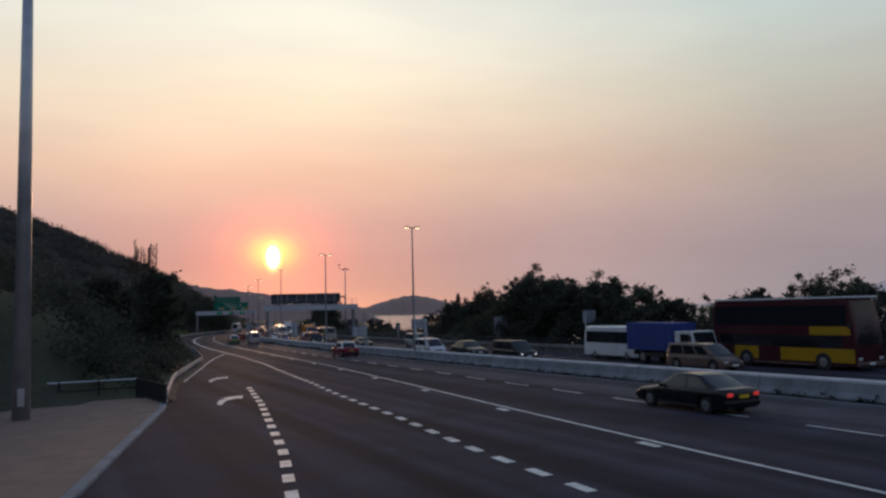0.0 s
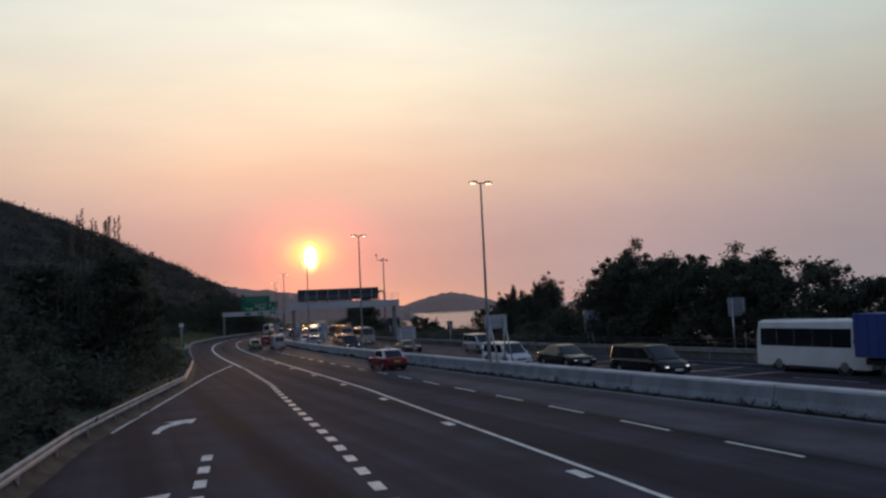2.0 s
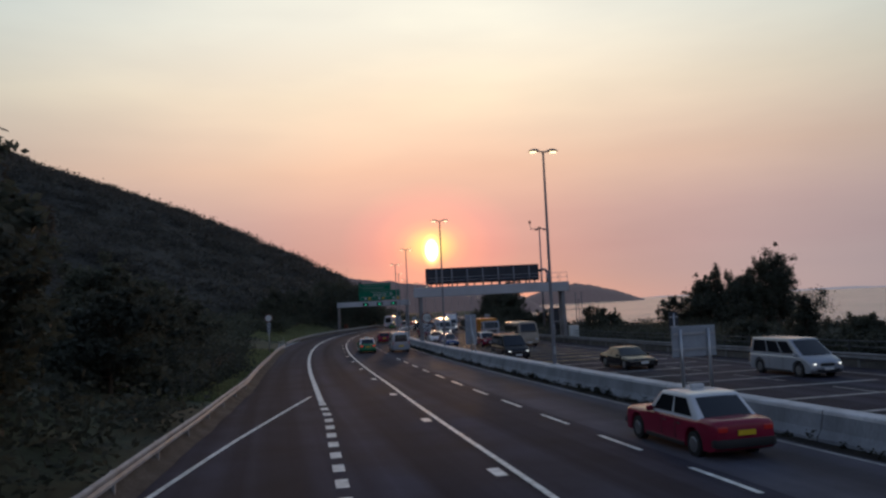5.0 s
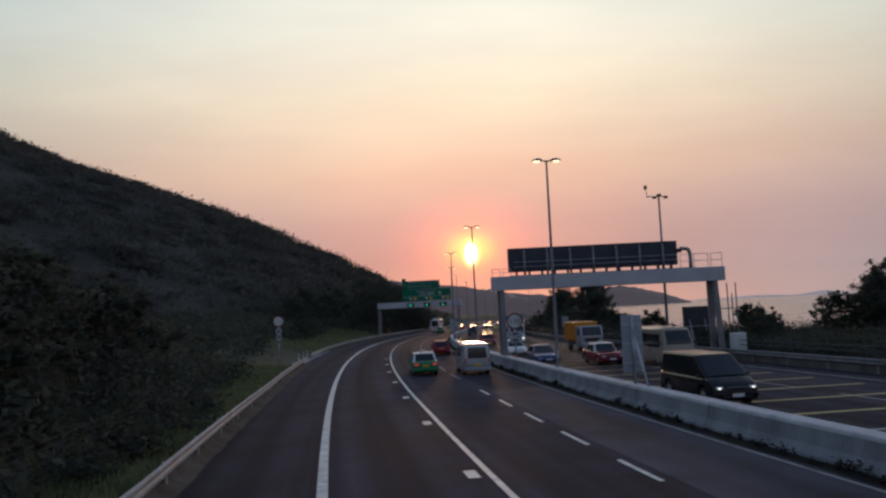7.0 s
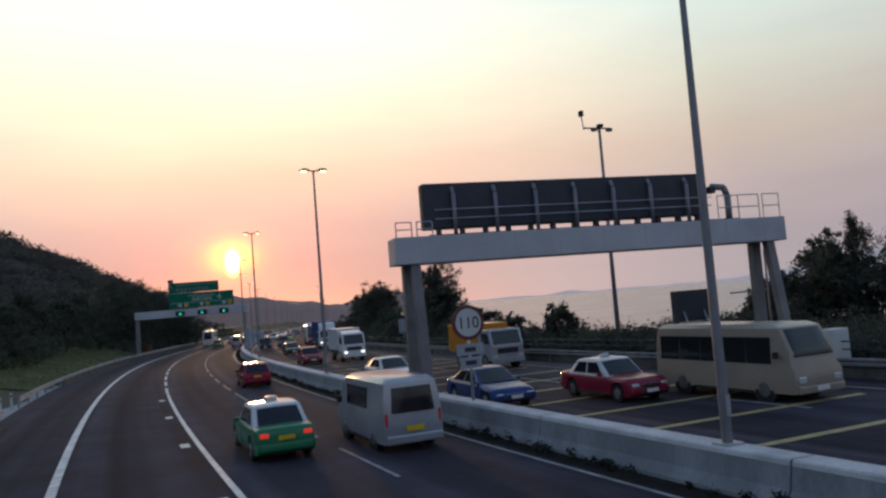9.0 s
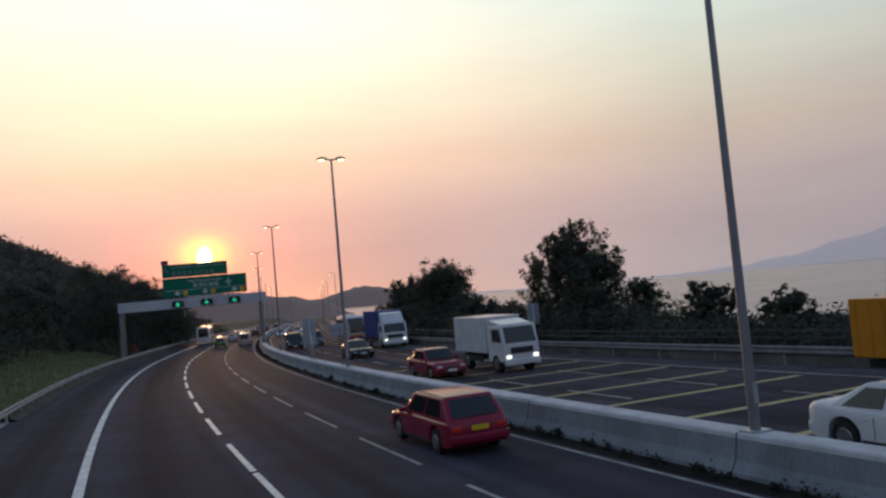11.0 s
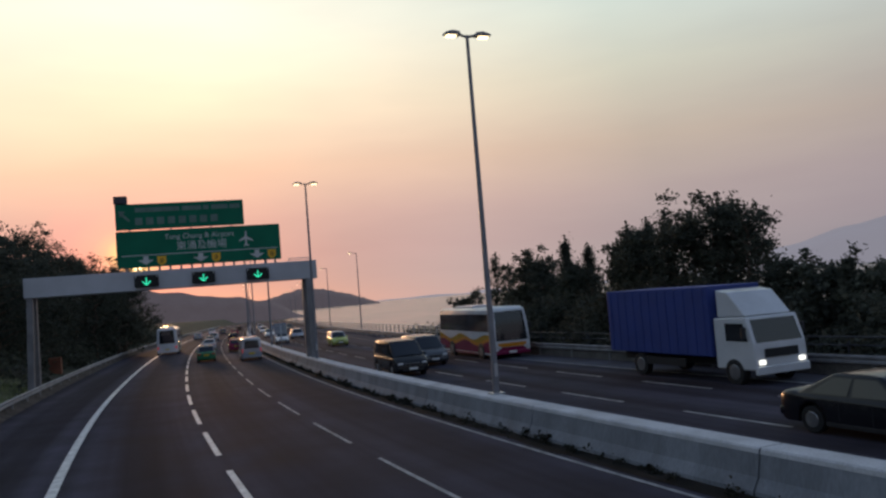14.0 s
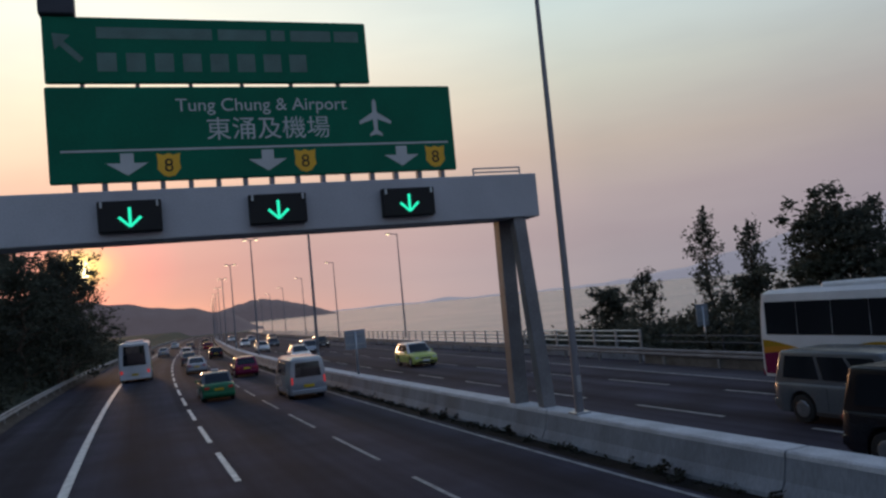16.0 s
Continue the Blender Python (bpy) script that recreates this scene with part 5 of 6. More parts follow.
WHITE_P, SILVER_P, BLACK_P = paint("white_paint", (0.54, 0.55, 0.57)), paint("silver_paint", (0.33, 0.345, 0.38), 0.3), paint("black_paint", (0.009, 0.009, 0.012))
RED_P, GREEN_P, BLUE_P = paint("red_paint", (0.20, 0.013, 0.036)), paint("green_paint", (0.03, 0.17, 0.08)), paint("blue_paint", (0.02, 0.045, 0.16))
YELLOW_P, BEIGE_P, BROWN_P = paint("yellow_paint", (0.34, 0.20, 0.015)), paint("beige_paint", (0.28, 0.235, 0.19)), paint("brown_paint", (0.12, 0.08, 0.07))
LIME_P, ORANGE_P, GREY_P = paint("lime_paint", (0.42, 0.47, 0.12)), paint("orange_paint", (0.50, 0.20, 0.02)), paint("grey_paint", (0.10, 0.105, 0.115), 0.2)
DARKRED_P = paint("dark_red_paint", (0.05, 0.014, 0.018))
MAROON_P, NAVY_P = paint("maroon_paint", (0.16, 0.012, 0.05)), paint("navy_cover", (0.03, 0.05, 0.20), rough=0.7)
GLASS = material("car_glass", (0.012, 0.014, 0.018), 0.08, vary=0.1, scale=1, fine=5, bump=0.0, gloss=0.5)
RIM = material("wheel_rim", (0.30, 0.30, 0.31), 0.35, 0.8, vary=0.15, scale=4, fine=30, bump=0.05)
TYRE = material("tyre", (0.016, 0.016, 0.017), 0.85, vary=0.2, scale=4, fine=60, bump=0.2)
TRIM_DARK = material("dark_trim", (0.02, 0.02, 0.022), 0.6, vary=0.15, scale=3, fine=30, bump=0.05)
TAIL = material("tail_lamp", (0.25, 0.01, 0.01), 0.3, vary=0.05, bump=0.0, emit=(1.0, 0.06, 0.05), strength=0.3)
TAIL_DIM = material("tail_lamp_dim", (0.12, 0.010, 0.010), 0.3, vary=0.05, bump=0.0, emit=(1.0, 0.05, 0.04), strength=0.04)
HEAD = material("head_lamp", (0.8, 0.8, 0.78), 0.2, vary=0.02, bump=0.0, emit=(1.0, 0.96, 0.86), strength=1.2)
HEAD_DIM = material("head_lamp_dim", (0.6, 0.6, 0.6), 0.15, 0.3, vary=0.05, bump=0.0)
PLATE_Y, PLATE_W = paint("plate_yellow", (0.60, 0.42, 0.03)), paint("plate_white", (0.65, 0.65, 0.65))


def panel(parent, name, quad, mat, inset=(0.0, 0.0), lift=0.006, label=""):
    """A thin slab lying on a four-cornered face, inset from its edges by parts of its sides."""
    a, b_, c, d = (Vector(q) for q in quad)
    def at(u, v):
        return (a.lerp(b_, u)).lerp(d.lerp(c, u), v)
    iu, iv = inset
    ps = [at(iu, iv), at(1 - iu, iv), at(1 - iu, 1 - iv), at(iu, 1 - iv)]
    n = (b_ - a).cross(d - a).normalized()
    bm_ = bmesh.new()
    lo = [bm_.verts.new(p - n * 0.004) for p in ps]
    hi = [bm_.verts.new(p + n * lift) for p in ps]
    bm_.faces.new(hi)
    for i in range(4):
        bm_.faces.new((lo[i], lo[(i + 1) % 4], hi[(i + 1) % 4], hi[i]))
    return part(name, bm_, mat, parent, label)


def wheel(parent, x, y, r, w):
    s = 1 if x > 0 else -1
    b = bmesh.new()
    tube(b, (x - s * w, y, r), (x - s * 0.02, y, r), r, r, 20)
    tube(b, (x - s * 0.02, y, r), (x, y, r), r, r * 0.93, 20)
    tyre = part("wheel", b, TYRE, parent)
    b = bmesh.new()
    tube(b, (x - s * 0.01, y, r), (x + s * 0.012, y, r), r * 0.62, r * 0.55, 16)
    for k in range(5):
        a = k * 2 * math.pi / 5
        box(b, (x + s * 0.014, y + 0.34 * r * math.cos(a), r + 0.34 * r * math.sin(a)), (0.02, 0.14 * r, 0.14 * r))
    part("rim", b, RIM, tyre)


def cuboid(parent, name, c, s, mat, bevel=0.02, label=""):
    b = bmesh.new()
    box(b, c, s, bevel)
    return part(name, b, mat, parent, label)


def loft(rings):
    """A closed skin over rings of equal length, capped at both ends."""
    b = bmesh.new()
    vs = [[b.verts.new(p) for p in ring] for ring in rings]
    k = len(vs[0])
    for p, q in zip(vs, vs[1:]):
        for i in range(k):
            b.faces.new((p[i], p[(i + 1) % k], q[(i + 1) % k], q[i]))
    b.faces.new(vs[0][::-1])
    b.faces.new(vs[-1])
    return b


def soft_part(name, b, mat, parent, label="", angle=32):
    """A part with rounded shading and crisp edges where the skin folds."""
    ob = part(name, b, mat, parent, label, smooth=True)
    ob.data.set_sharp_from_angle(angle=radians(angle))
    return ob


def bowed(parent, name, quad, mat, bow, lift=0.010, label="", nu=6, nv=3):
    """A pane that bulges slightly outwards, on a four-cornered opening."""
    a, b_, c, d = (Vector(q) for q in quad)
    n = (b_ - a).cross(d - a).normalized()
    b = bmesh.new()
    grid = []
    for iv in range(nv + 1):
        row = []
        for iu in range(nu + 1):
            u, v = iu / nu, iv / nv
            p = (a.lerp(b_, u)).lerp(d.lerp(c, u), v)
            row.append(b.verts.new(p + n * (lift + bow * 4 * u * (1 - u))))
        grid.append(row)
    for p, q in zip(grid, grid[1:]):
        for i in range(nu):
            b.faces.new((p[i], p[i + 1], q[i + 1], q[i]))
    rim = grid[0] + [row[-1] for row in grid[1:]] + grid[-1][-2::-1] + [row[0] for row in grid[-2:0:-1]]
    back = [b.verts.new(v.co - n * (lift + 0.02)) for v in rim]
    for i in range(len(rim)):
        b.faces.new((rim[i], back[i], back[(i + 1) % len(rim)], rim[(i + 1) % len(rim)]))
    return soft_part(name, b, mat, parent, label, 40)


CAR_STYLES = {  # belt, bonnet lip and boot heights as parts of the height; rear foot, rear top, front top and front foot of the cabin as parts of the length
    "sedan": (0.60, 0.54, 0.64, (0.13, 0.27, 0.56, 0.71), 0.80),
    "saloon": (0.60, 0.48, 0.66, (0.08, 0.30, 0.54, 0.74), 0.72),
    "hatch": (0.59, 0.50, 0.60, (0.025, 0.13, 0.58, 0.76), 0.77),
    "mpv": (0.55, 0.46, 0.56, (0.012, 0.05, 0.66, 0.87), 0.82),
}


def car(m, L, W, H, body, roof, label, category="car", style="sedan", tail=TAIL_DIM, head=HEAD_DIM, plate=PLATE_Y, sign=None, name="car", trim=None):
    """A car, its nose along +y, its middle at the origin."""
    t = thing(name, label, category, "cars on the highway", m)
    hl, hw = L / 2, W / 2
    kb, kh, kt, kc, narrow = CAR_STYLES[style]
    belt, lip, boot = kb * H, kh * H, kt * H
    cab = [-hl + f * L for f in kc]
    r = 0.315 if H < 1.7 else 0.345
    axles = (-hl + 0.20 * L, hl - 0.18 * L)
    z0 = 0.21

    def deck(y):
        """Height of the bodywork under the cabin, along the car."""
        return float(np.interp(y, [-hl, -hl + 0.05, cab[0], cab[0] + 0.2, cab[3] - 0.1, cab[3] + 0.15, hl - 0.28, hl - 0.10, hl],
                               [boot - 0.16, boot - 0.03, boot, max(belt, boot - 0.03), belt, belt - 0.03, lip + 0.03, lip - 0.06, lip - 0.22]))

    ys = sorted({round(v, 3) for v in [-hl, -hl + 0.03, -hl + 0.10, -hl + 0.25, cab[0], cab[0] + 0.2, 0.0, cab[3] - 0.1, cab[3] + 0.15, hl - 0.45, hl - 0.28, hl - 0.15, hl - 0.07, hl - 0.02, hl]
                 + [ax + (r + 0.075) * math.cos(math.pi * q / 10) for ax in axles for q in range(11)] + [ax + sg * (r + 0.08) for ax in axles for sg in (-1, 1)]})
    rings = []
    for y in ys:
        e = abs(y) / hl
        w = hw * (1.0 - 0.035 * max(0.0, e - 0.55) / 0.45 - 0.10 * max(0.0, (e - 0.90) / 0.10) ** 2)
        low = z0 + 0.12 * max(0.0, (e - 0.93) / 0.07)
        for ax in axles:
            q = (r + 0.075) ** 2 - (y - ax) ** 2
            if q > 0:
                low = max(low, r + math.sqrt(q))
        top = deck(y)
        low = min(low, top - 0.16)
        mid = max(low + 0.04, 0.5 * (z0 + top) + 0.03)
        half = [(w * 0.86, low), (w * 0.985, low + 0.02), (w, min(mid, top - 0.1)), (w * 0.985, top - 0.09), (w * 0.955, top - 0.035), (w * 0.87, top + 0.004), (w * 0.45, top + 0.022)]
        rings.append([(x, y, z) for x, z in half] + [(-x, y, z) for x, z in half[::-1]])
    soft_part("body", loft(rings), body, t, angle=38)

    # cabin with leaning pillars and a crowned roof
    wb, wt, zt = hw * 0.935, hw * narrow, H - 0.045
    A = [(-wb, cab[0], belt - 0.02), (wb, cab[0], belt - 0.02), (wb, cab[3], belt - 0.02), (-wb, cab[3], belt - 0.02)]
    B = [(-wt, cab[1], zt), (wt, cab[1], zt), (wt, cab[2], zt), (-wt, cab[2], zt)]
    b = bmesh.new()
    va, vb = [b.verts.new(p) for p in A], [b.verts.new(p) for p in B]
    b.faces.new(va[::-1])
    b.faces.new(vb)
    for i in range(4):
        b.faces.new((va[i], va[(i + 1) % 4], vb[(i + 1) % 4], vb[i]))
    bmesh.ops.bevel(b, geom=[e for e in b.edges if max(v.co.z for v in e.verts) > belt], offset=0.07, segments=3, affect="EDGES", profile=0.55)
    cabin = soft_part("cabin", b, roof, t)
    rings = []
    for f, dz in ((0.0, -0.015), (0.06, 0.012), (0.3, 0.035), (0.6, 0.04), (0.92, 0.018), (1.0, -0.012)):
        y = cab[1] + 0.03 + (cab[2] - cab[1] - 0.06) * f
        w = wt * 0.95
        half = [(w, zt - 0.03), (w * 0.97, zt + 0.45 * dz), (w * 0.6, zt + 0.9 * dz), (0.0, zt + dz + 0.004)]
        rings.append([(x, y, z) for x, z in half] + [(-x, y, z) for x, z in half[-2::-1]])
    soft_part("roof", loft(rings), roof, t, angle=50)

    def sub(q, u0, u1, v0, v1):
        a, b_, c, d = (Vector(p) for p in q)
        at = lambda u, v: a.lerp(b_, u).lerp(d.lerp(c, u), v)
        return at(u0, v0), at(u1, v0), at(u1, v1), at(u0, v1)

    bowed(cabin, "rear_window", sub((A[0], A[1], B[1], B[0]), 0.09, 0.91, 0.13, 0.86), GLASS, 0.02)
    bowed(cabin, "windscreen", sub((A[2], A[3], B[3], B[2]), 0.06, 0.94, 0.07, 0.88), GLASS, 0.03)
    spans = ((0.07, 0.36), (0.39, 0.64), (0.67, 0.90)) if style == "mpv" else ((0.13, 0.47), (0.51, 0.88))
    for s in (1, -1):
        q = (A[1], A[2], B[2], B[1]) if s > 0 else (A[3], A[0], B[0], B[3])
        for u0, u1 in spans:
            u0, u1 = (u0, u1) if s > 0 else (1 - u1, 1 - u0)
            bowed(cabin, "side_window", sub(q, u0, u1, 0.14, 0.84), GLASS, 0.004, nu=2, nv=1)
    for x in (-hw + 0.015, hw - 0.015):
        for y in axles:
            wheel(t, x, y, r, 0.2)
    for y, s in ((-hl, -1), (hl, 1)):
        b = bmesh.new()
        prism(b, [(-hw * 0.95, y - s * 0.30), (-hw * 0.95, y - s * 0.02), (-hw * 0.8, y + s * 0.05), (0, y + s * 0.075), (hw * 0.8, y + s * 0.05), (hw * 0.95, y - s * 0.02), (hw * 0.95, y - s * 0.30)], 2, z0 + 0.13, z0 + 0.33, 0.03)
        soft_part("bumper", b, trim or body, t)
        cuboid(t, "number_plate", (0, y + s * (0.10 if s > 0 else 0.035), z0 + (0.47 if s < 0 else 0.23)), (0.46, 0.03, 0.12), plate if s < 0 else PLATE_W, 0.004)
    lh = 0.13 if style != "mpv" else 0.30
    for s in (-1, 1):
        cuboid(t, "tail_light", (s * hw * 0.70, -hl + 0.02, boot - 0.13 - lh / 2), (hw * 0.30, 0.08, lh), tail, 0.03)
        lamp = cuboid(t, "head_light", (s * hw * 0.70, hl - 0.075, lip - 0.17), (hw * 0.32, 0.15, 0.11), HEAD_DIM, 0.035)
        if head is not HEAD_DIM:
            cuboid(lamp, "beam_lens", (s * hw * 0.72, hl + 0.0, lip - 0.175), (hw * 0.14, 0.03, 0.055), head, 0.012, "lit white lens")
        cuboid(t, "door_mirror", (s * (wb + 0.10), cab[3] - 0.38, belt + 0.06), (0.2, 0.11, 0.14), body, 0.04)
        cuboid(t, "sill", (s * hw * 0.97, 0, z0 + 0.05), (0.05, axles[1] - axles[0] - 0.9, 0.1), TRIM_DARK, 0.01)
        for u in (0.40, 0.66):
            y = cab[0] + (cab[3] - cab[0]) * u
            cuboid(t, "door_handle", (s * hw * 0.995, y - 0.12, belt - 0.16), (0.03, 0.17, 0.03), trim or body, 0.008)
            cuboid(t, "door_seam", (s * hw * 0.992, y + 0.06, (belt + z0) / 2 + 0.02), (0.018, 0.014, belt - z0 - 0.26), TRIM_DARK, 0.0)
    cuboid(t, "grille", (0, hl - 0.01, lip - 0.20), (W * 0.40, 0.06, 0.14), TRIM_DARK, 0.02)
    cuboid(t, "grille_bar", (0, hl + 0.018, lip - 0.15), (W * 0.42, 0.03, 0.025), RIM, 0.006)
    cuboid(t, "air_intake", (0, hl + 0.06, z0 + 0.16), (W * 0.62, 0.04, 0.10), TRIM_DARK, 0.015)
    if sign:
        cuboid(t, "roof_sign", (0, (cab[1] + cab[2]) / 2 + 0.1, H + 0.05), (0.36, 0.17, 0.13), sign, 0.03)
    return t


def coach(m, L, W, H, body, label, category="bus", panes=6, lower=None, roof=None, tail=TAIL, head=HEAD_DIM, stripes=(), glass_side=(0.50, 0.86), floor=0.32, rear=(0.36, 0.90), ac=True, name="bus", nose=0.0, pane_from=0.35, waves=()):
    """A bus, minibus or van; stripes: (material, z from, z to, y from, y to as parts of the length);
    waves: (material, mean foot, mean top, swing of the foot, swing of the top, waves along the side)."""
    t = thing(name, label, category, "buses and vans on the highway", m)
    hl, hw = L / 2, W / 2
    big = H > 2.9
    r = min(0.48, 0.30 + 0.05 * min(4.0, H)) if H > 2.3 else 0.34
    axles = (-hl + (0.27 if big else 0.22) * L, hl - 0.2 * L)
    tuck = 0.05 if big else 0.075

    def side(z):
        return hw * (1.0 - tuck * max(0.0, (z - H * 0.45) / (H * 0.55)))

    # the nose's outline from the side: (y, z) going up
    if nose:
        front = [(hl - 0.06, floor), (hl, floor + 0.22), (hl - 0.02, H * 0.40), (hl - 0.14 - nose * 0.12, H * 0.50), (hl - nose * 0.55, H * 0.64), (hl - nose - 0.25, H - 0.12), (hl - nose - 0.55, H)]
    else:
        front = [(hl - 0.06, floor), (hl, floor + 0.25), (hl - 0.01, H * 0.36), (hl - 0.06, H * 0.5), (hl - 0.16, H * 0.72), (hl - 0.34, H - 0.16), (hl - 0.62, H)]
    back = [(-hl + 0.05, floor), (-hl, floor + 0.25), (-hl + 0.01, H * 0.40), (-hl + 0.03, H * 0.55), (-hl + 0.06, H * 0.74), (-hl + 0.13, H - 0.12), (-hl + 0.34, H)]
    b = bmesh.new()
    rings = []
    for (yb, zb), (yf, zf) in zip(back, front):
        z = (zb + zf) / 2
        w = side(z) * (0.985 if z <= floor + 0.01 else 1.0) - (0.0 if z < H - 0.01 else 0.16) - (0.035 if abs(z - (H - 0.14)) < 0.05 else 0.0)
        c = 0.14 if big else 0.10                       # rounded corners, seen from above
        ring = []
        for cx, cy, sx, sy in ((w, yf, 1, 1), (-w, yf, -1, 1), (-w, yb, -1, -1), (w, yb, 1, -1)):
            zc = zf if sy > 0 else zb
            p0, p1, p2 = (cx, cy - sy * c * 1.6, zc), (cx - sx * c * 0.3, cy - sy * c * 0.35, zc), (cx - sx * c * 1.4, cy, zc)
            ring += [p0, p1, p2] if sx * sy > 0 else [p2, p1, p0]
        rings.append(ring)
    shell = soft_part("body", loft(rings), body, t, angle=34)
    z1, z2 = glass_side[0] * H, glass_side[1] * H
    y0, y1 = -hl + pane_from, hl - 0.55 - nose * 1.05

    def on_side(s, ya, yb, za, zb):
        q = [(s * side(za), ya, za), (s * side(za), yb, za), (s * side(zb), yb, zb), (s * side(zb), ya, zb)]
        return q if s > 0 else [q[1], q[0], q[3], q[2]]

    for s in (-1, 1):
        for i in range(panes):
            ya, yb = y0 + (y1 - y0) * i / panes + 0.012, y0 + (y1 - y0) * (i + 1) / panes - 0.012
            panel(shell, "side_window", on_side(s, ya, yb, z1, z2), GLASS, (0.0, 0.0), 0.012)
        for mat, za, zb, fa, fb in stripes:
            panel(shell, "painted_band", on_side(s, -hl + fa * L, -hl + fb * L, za, zb), mat, (0.0, 0.0), 0.006)
        for iw, (mat, za, zb, sa, sb, turns) in enumerate(waves):
            bw = bmesh.new()
            rows = []
            for i in range(49):
                f = i / 48
                y = -hl + 0.17 + (L - 0.36) * f
                lo_z = za + sa * math.sin(2 * math.pi * turns * f + 0.6)
                hi_z = zb + sb * math.sin(2 * math.pi * turns * f + 0.6 + 0.5 * iw)
                x0, x1 = s * (side(lo_z) + 0.006 + 0.003 * iw), s * (side(hi_z) + 0.006 + 0.003 * iw)
                rows.append([bw.verts.new((x0, y, lo_z)), bw.verts.new((x1, y, max(hi_z, lo_z + 0.02)))])
            for p, q in zip(rows, rows[1:]):
                bw.faces.new((p[0], q[0], q[1], p[1]) if s > 0 else (p[0], p[1], q[1], q[0]))
            part("painted_wave", bw, mat, shell)
    zr1, zr2 = rear[0] * H, rear[1] * H
    yr = lambda z: float(np.interp(z, [p[1] for p in back], [p[0] for p in back]))

    def end_pane(pane, za, zb, depth, sy, wide_a, wide_b, lift, mat=GLASS):
        """Glass that follows the nose or the tail."""
        bp = bmesh.new()
        rows = []
        for i in range(9):
            z = za + (zb - za) * i / 8
            w = side(z) * (wide_a + (wide_b - wide_a) * i / 8)
            rows.append([bp.verts.new((w * u, depth(z) + sy * (lift - 0.05 * max(0.0, abs(u) - 0.8) / 0.2), z)) for u in (-1, -0.9, -0.75, -0.4, 0, 0.4, 0.75, 0.9, 1)])
        for p, q in zip(rows, rows[1:]):
            for i in range(8):
                bp.faces.new((p[i], p[i + 1], q[i + 1], q[i]))
        rim = rows[0] + [row[-1] for row in rows[1:]] + rows[-1][-2::-1] + [row[0] for row in rows[-2:0:-1]]
        inner = [bp.verts.new(v.co - Vector((0, sy * (lift + 0.08), 0))) for v in rim]
        for i in range(len(rim)):
            bp.faces.new((rim[i], inner[i], inner[(i + 1) % len(rim)], rim[(i + 1) % len(rim)]))
        return soft_part(pane, bp, mat, shell, angle=45)

    end_pane("rear_window", zr1, zr2, yr, -1, 0.84, 0.80, 0.02)
    yf = lambda z: float(np.interp(z, [p[1] for p in front], [p[0] for p in front]))
    zw = (H * 0.59, H - 0.16) if nose else (H * 0.36, H - 0.26)
    end_pane("windscreen", zw[0], zw[1], yf, 1, 0.90, 0.86, 0.03)
    if waves:
        end_pane("painted_front", floor + 0.20, H * 0.24, yf, 1, 0.90, 0.90, 0.012, waves[0][0])
        end_pane("painted_front", H * 0.245, H * 0.32, yf, 1, 0.90, 0.90, 0.012, waves[1][0])
    out_by = 0.03 if waves or stripes else -0.01
    for x in (-hw - out_by, hw + out_by):
        for y in axles:
            wheel(t, x, y, r, 0.25)
            b = bmesh.new()
            k_ = 1 if x > 0 else -1
            tube(b, (x - k_ * 0.15, y, r * 1.02), (x - k_ * 0.008, y, r * 1.02), r * 1.16, r * 1.16, 22)
            part("wheel_arch", b, TRIM_DARK, t)
    if ac:
        cuboid(t, "roof_unit", (0, -0.1 * L, H + 0.05), (W * 0.6, L * 0.34, 0.2), roof or body, 0.06)
    for s in (-1, 1):
        if big:
            cuboid(t, "tail_light", (s * hw * 0.84, -hl + 0.01, floor + 0.62), (hw * 0.14, 0.06, 0.26), tail, 0.02)
        else:
            cuboid(t, "tail_light", (s * hw * 0.885, -hl + 0.055, H * 0.46), (hw * 0.085, 0.10, H * 0.17), tail, 0.02)
        cuboid(t, "head_light", (s * hw * 0.72, hl - 0.03, floor + 0.42), (hw * 0.3, 0.08, 0.2), head, 0.03)
        cuboid(t, "door_mirror", (s * (hw + 0.13), hl - 0.25 - nose, H * 0.62), (0.16, 0.12, 0.32 if big else 0.22), TRIM_DARK, 0.03)
        cuboid(t, "skirt", (s * (hw - 0.03), 0.02 * L, floor - 0.01), (0.05, axles[1] - axles[0] - 2.5 * r, 0.10), lower or TRIM_DARK, 0.01)
    for y, s in ((-hl, -1), (hl, 1)):
        cuboid(t, "bumper", (0, y - s * 0.03, floor + 0.12), (W * 0.94, 0.18, 0.24), lower or body, 0.05)
        cuboid(t, "number_plate", (0, y + s * 0.06, floor + (0.40 if s < 0 else 0.14)), (0.5, 0.04, 0.14), PLATE_Y if s < 0 else PLATE_W, 0.003)
    return t


